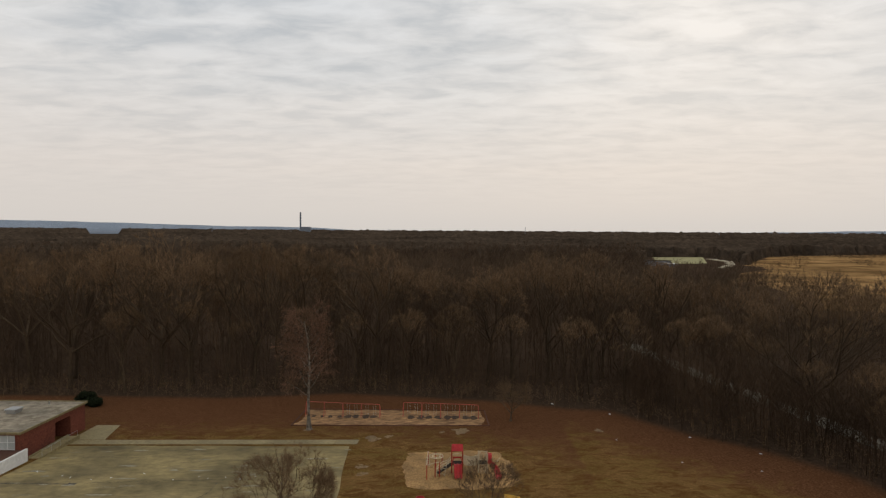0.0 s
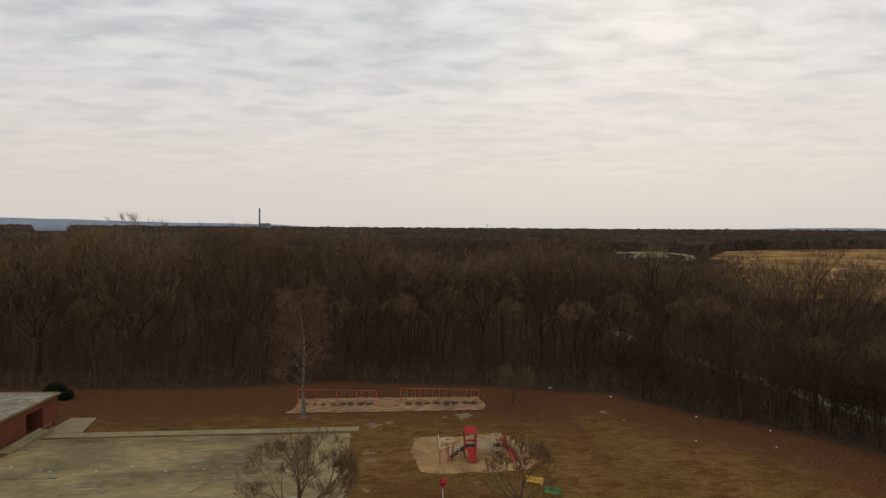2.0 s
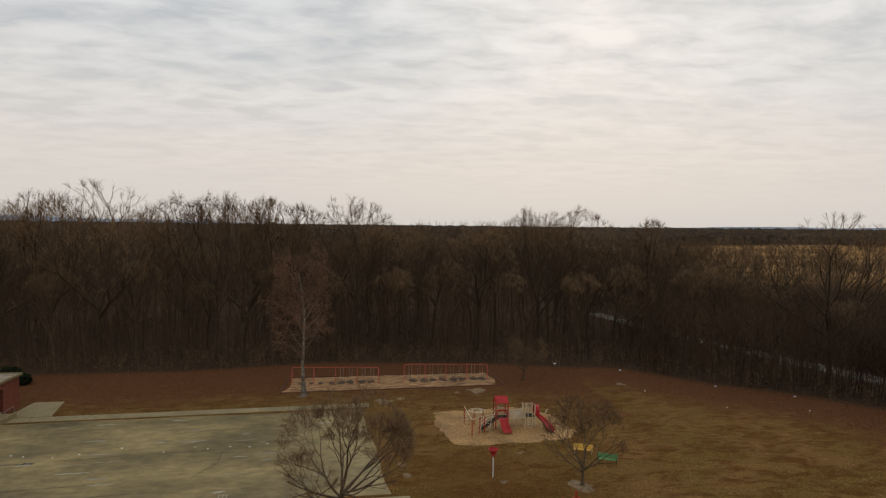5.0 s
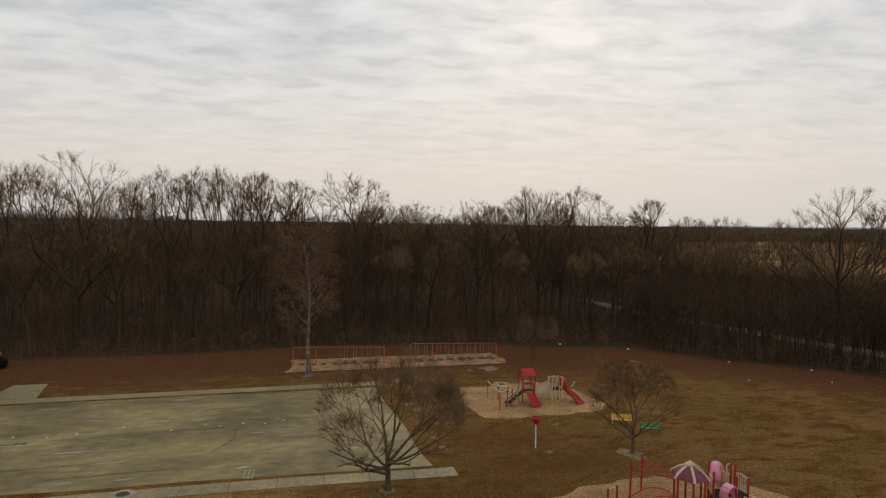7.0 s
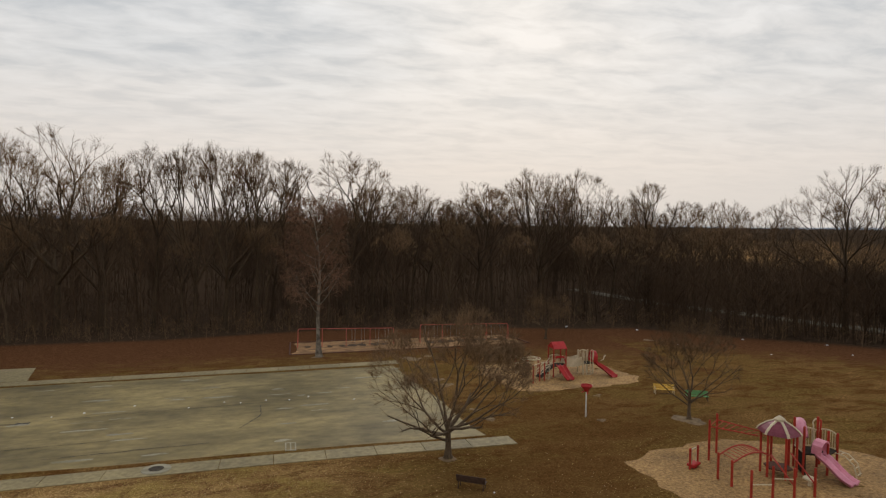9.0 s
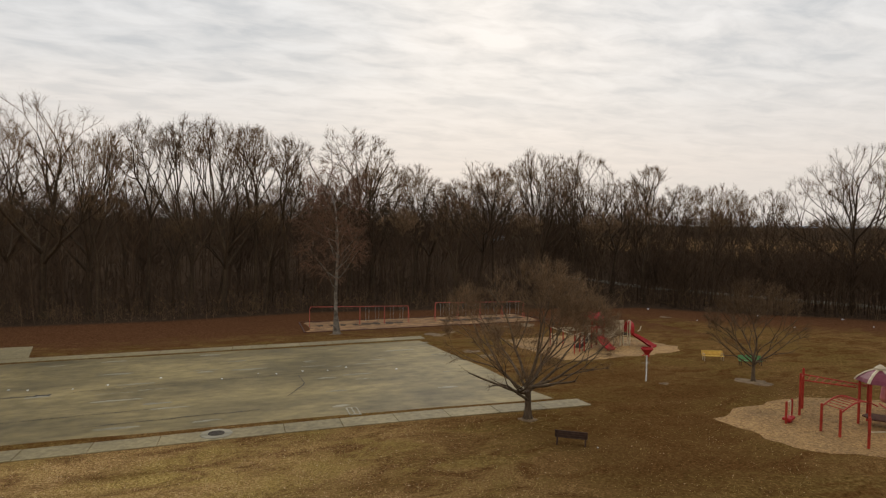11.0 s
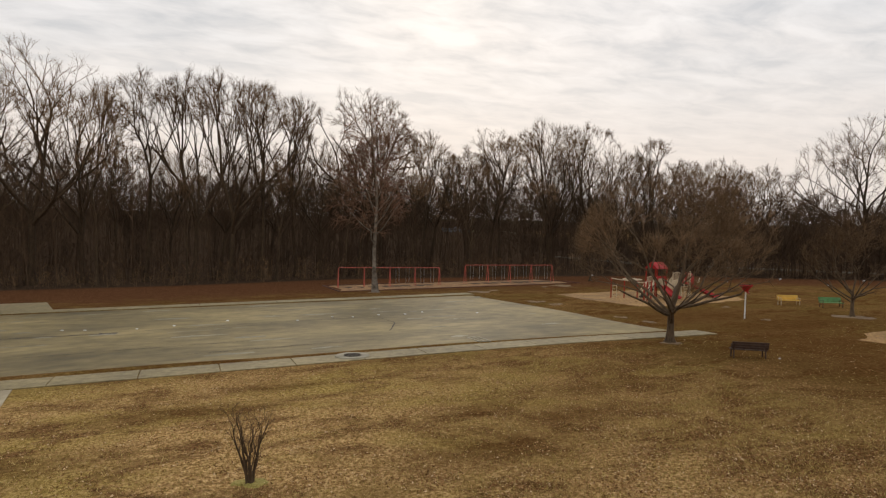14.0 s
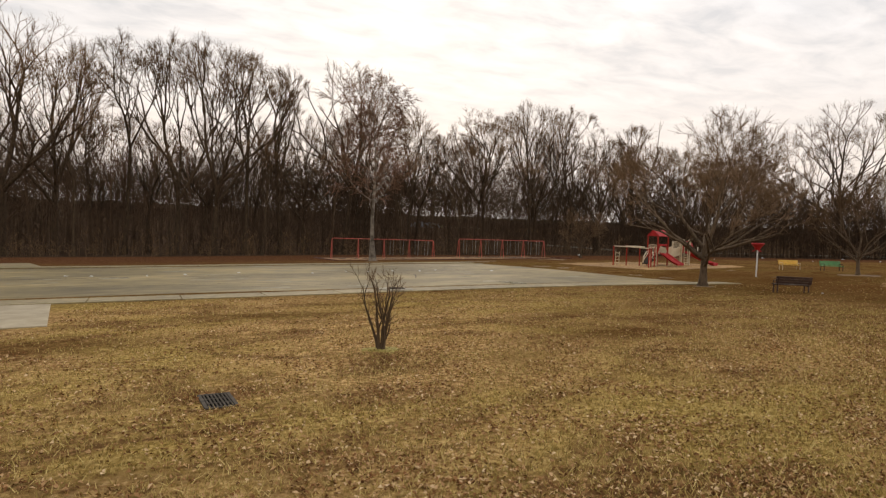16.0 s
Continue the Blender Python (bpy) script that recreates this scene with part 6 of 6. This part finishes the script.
rosette(-42.3, 48.0, 0.42, M_MOSS, "yellow-green moss round the sapling's foot", "moss", "moss", 0.03, 3)
rosette(-23.0, 102.1, 0.95, M_BARE, "pale bare soil round the sycamore", "bare_soil", "soil", 0.03, 4)
rosette(-16.4, 60.3, 0.8, M_BARE, "pale bare soil round the shade tree", "bare_soil", "soil", 0.02, 5)
rosette(5.2, 63.4, 1.2, M_BARE, "pale bare soil round the small tree", "bare_soil", "soil", 0.02, 6)
for i, (x, y, r) in enumerate(((2.0, 73.0, 0.55), (2.9, 101.5, 1.4), (0.2, 100.5, 0.5), (-11.2, 84.3, 1.1), (-10.8, 81.6, 0.9), (-11.0, 97.0, 1.3), (-8.6, 98.0, 0.8), (-1.6, 65.8, 0.5), (26.5, 101.2, 0.9), (-10.9, 72.0, 0.6), (-10.3, 69.2, 0.5))):
    rosette(x, y, r, M_BARE, "worn patch of bare sandy soil", "bare_soil", "soil", 0.015, 20 + i, 0.4)

# pale worn patches, sealed cracks and litter on the court
rp = random.Random(12)
for i in range(46):
    x, y = rp.uniform(-59, -14), rp.uniform(66, 93)
    w, h = rp.uniform(0.5, 2.6), rp.uniform(0.10, 0.35)
    ring = [(x + w * math.cos(a), y + h * math.sin(a)) for a in np.linspace(0, 6.28, 11)[:-1]]
    bed("worn_patch", ring, 0.030 + 0.0004 * i, M_PATCH, "pale worn patch on the asphalt", "patch", 0.12, 40 + i, rings=2)


def crack(pts, wide, seed):
    rng = random.Random(seed)
    line = [Vector(p) for p in pts]
    V, F = [], []
    fine = []
    for a, b in zip(line, line[1:]):
        k = max(2, int((b - a).length / 0.5))
        fine += [a.lerp(b, i / k) for i in range(k)]
    fine.append(line[-1])
    for i, p in enumerate(fine):
        d = (fine[min(i + 1, len(fine) - 1)] - fine[max(i - 1, 0)]).normalized()
        s = Vector((-d.y, d.x)) * wide * rng.uniform(0.5, 1.3) / 2
        o = Vector((-d.y, d.x)) * rng.gauss(0, 0.05)
        for q in (p + s + o, p - s + o):
            V.append((q.x, q.y, lz(q.x, q.y) + 0.047))
    F = [(2 * i, 2 * i + 1, 2 * i + 3, 2 * i + 2) for i in range(len(fine) - 1)]
    tagged(raw("asphalt_crack", V, F, M_CRACK), "dark grass-filled crack across the asphalt", "crack", kind="structure")


crack([(-61, 78.4), (-55, 78.1), (-48.9, 78.0)], 0.20, 1)
crack([(-49.4, 78.05), (-48.3, 78.0)], 0.55, 2)
crack([(-47, 78.3), (-40, 78.9), (-30, 79.2), (-19, 80.0)], 0.07, 3)
crack([(-44, 67.6), (-38, 68.0), (-33, 68.2)], 0.09, 4)
crack([(-52, 70.2), (-46, 70.6), (-40, 70.9)], 0.07, 5)
crack([(-31, 71.5), (-29.5, 75), (-29.7, 78.5)], 0.08, 6)
crack([(-26, 84), (-22, 84.6), (-18, 84.4)], 0.07, 7)
crack([(-38, 86), (-30, 86.8), (-22, 86.5)], 0.06, 8)
crack([(-58, 88), (-50, 88.4), (-44, 88.1)], 0.06, 9)


def scrap(x, y, s, lift, label):
    bm = bmesh.new()
    rng = random.Random(int(x * 100))
    bmesh.ops.create_icosphere(bm, subdivisions=1, radius=s)
    for v in bm.verts:
        v.co = Vector((v.co.x * rng.uniform(0.6, 1.5), v.co.y * rng.uniform(0.6, 1.4), max(-0.02, v.co.z * rng.uniform(0.2, 0.55))))
    ob = link_bm("litter", bm, M_LITTER)
    ob.location = (x, y, lz(x, y) + lift)
    tagged(ob, label, "litter", "scraps of litter")


for x, y in ((-56.5, 82.5), (-52, 81.0), (-50.5, 80.4), (-47.2, 79.6), (-44.8, 80.2), (-41, 81.6), (-36, 79.4), (-33, 80.6), (-31.5, 79.8), (-29.2, 80.2), (-27, 79.7), (-25.2, 80.5), (-54.8, 73.2), (-21, 78.2)):
    scrap(x, y, 0.10, 0.045, "small white scrap on the asphalt")
for x, y, s in ((21.7, 119.0, 0.28), (31.0, 111.2, 0.25), (40.2, 97.0, 0.2), (47.5, 89.0, 0.2), (34.5, 85.5, 0.12), (44.0, 82, 0.12), (-15.4, 53.9, 0.07), (28, 96, 0.1)):
    scrap(x, y, s, 0.02, "white scrap lying on the turf")


def evergreen(x, y, r, h, seed):
    """A dense dark bush of many small leaves on short stems."""
    rng = np.random.default_rng(seed)
    ob = thing("evergreen_bush", pose(x, y, lz(x, y)), "dark evergreen bush by the end of the brick wing", "bush")
    n = 2600
    u = rng.normal(0, 1, (n, 3))
    u /= np.linalg.norm(u, axis=1)[:, None]
    d = rng.uniform(0.55, 1.05, n)[:, None] * (1 + 0.18 * np.sin(5 * u[:, :1] + 3) * np.cos(4 * u[:, 1:2]))
    P = u * d * [r, r, h / 2] + [0, 0, h / 2]
    a, b = rng.normal(0, 0.13, (n, 3)), rng.normal(0, 0.13, (n, 3))
    V = np.stack([P - a, P + b, P + a, P - b], 1).reshape(-1, 3)
    k = 4 * np.arange(n)[:, None]
    o = raw("foliage", V, np.concatenate([k + [0, 1, 2], k + [0, 2, 3]]), M_EVERGREEN)
    o.parent = ob
    bm = bmesh.new()
    for i in range(6):
        q = 1.05 * i
        rod(bm, (0.1 * math.cos(q), 0.1 * math.sin(q), -0.1), (0.5 * r * math.cos(q), 0.5 * r * math.sin(q), h * 0.7), 0.05, 0.015, 5)
    part("stems", bm, M_BARK, ob)


evergreen(-72.5, 120.0, 1.8, 2.6, 2)
evergreen(-69.8, 118.6, 1.2, 1.6, 3)

# faded painted grid on the court
paint = tagged(new("court_marking"), "faded yellow painted grid on the asphalt", "marking", kind="structure")
for (ax, ay), (bx, by) in (((-27.4, 64.9), (-26.7, 64.8)), ((-27.4, 66.6), (-26.7, 66.5)), ((-27.4, 64.9), (-27.4, 66.6)), ((-26.7, 64.8), (-26.7, 66.5)), ((-27.05, 64.85), (-27.05, 66.55))):
    d = Vector((bx - ax, by - ay)).normalized()
    s = Vector((-d.y, d.x)) * 0.05
    p, q = Vector((ax, ay)) - d * 0.05, Vector((bx, by)) + d * 0.05
    part("line", slab_mesh([p - s, q - s, q + s, p + s], 0.056 if d.x > 0.5 else 0.052, 0.02), M_PATCH, paint)
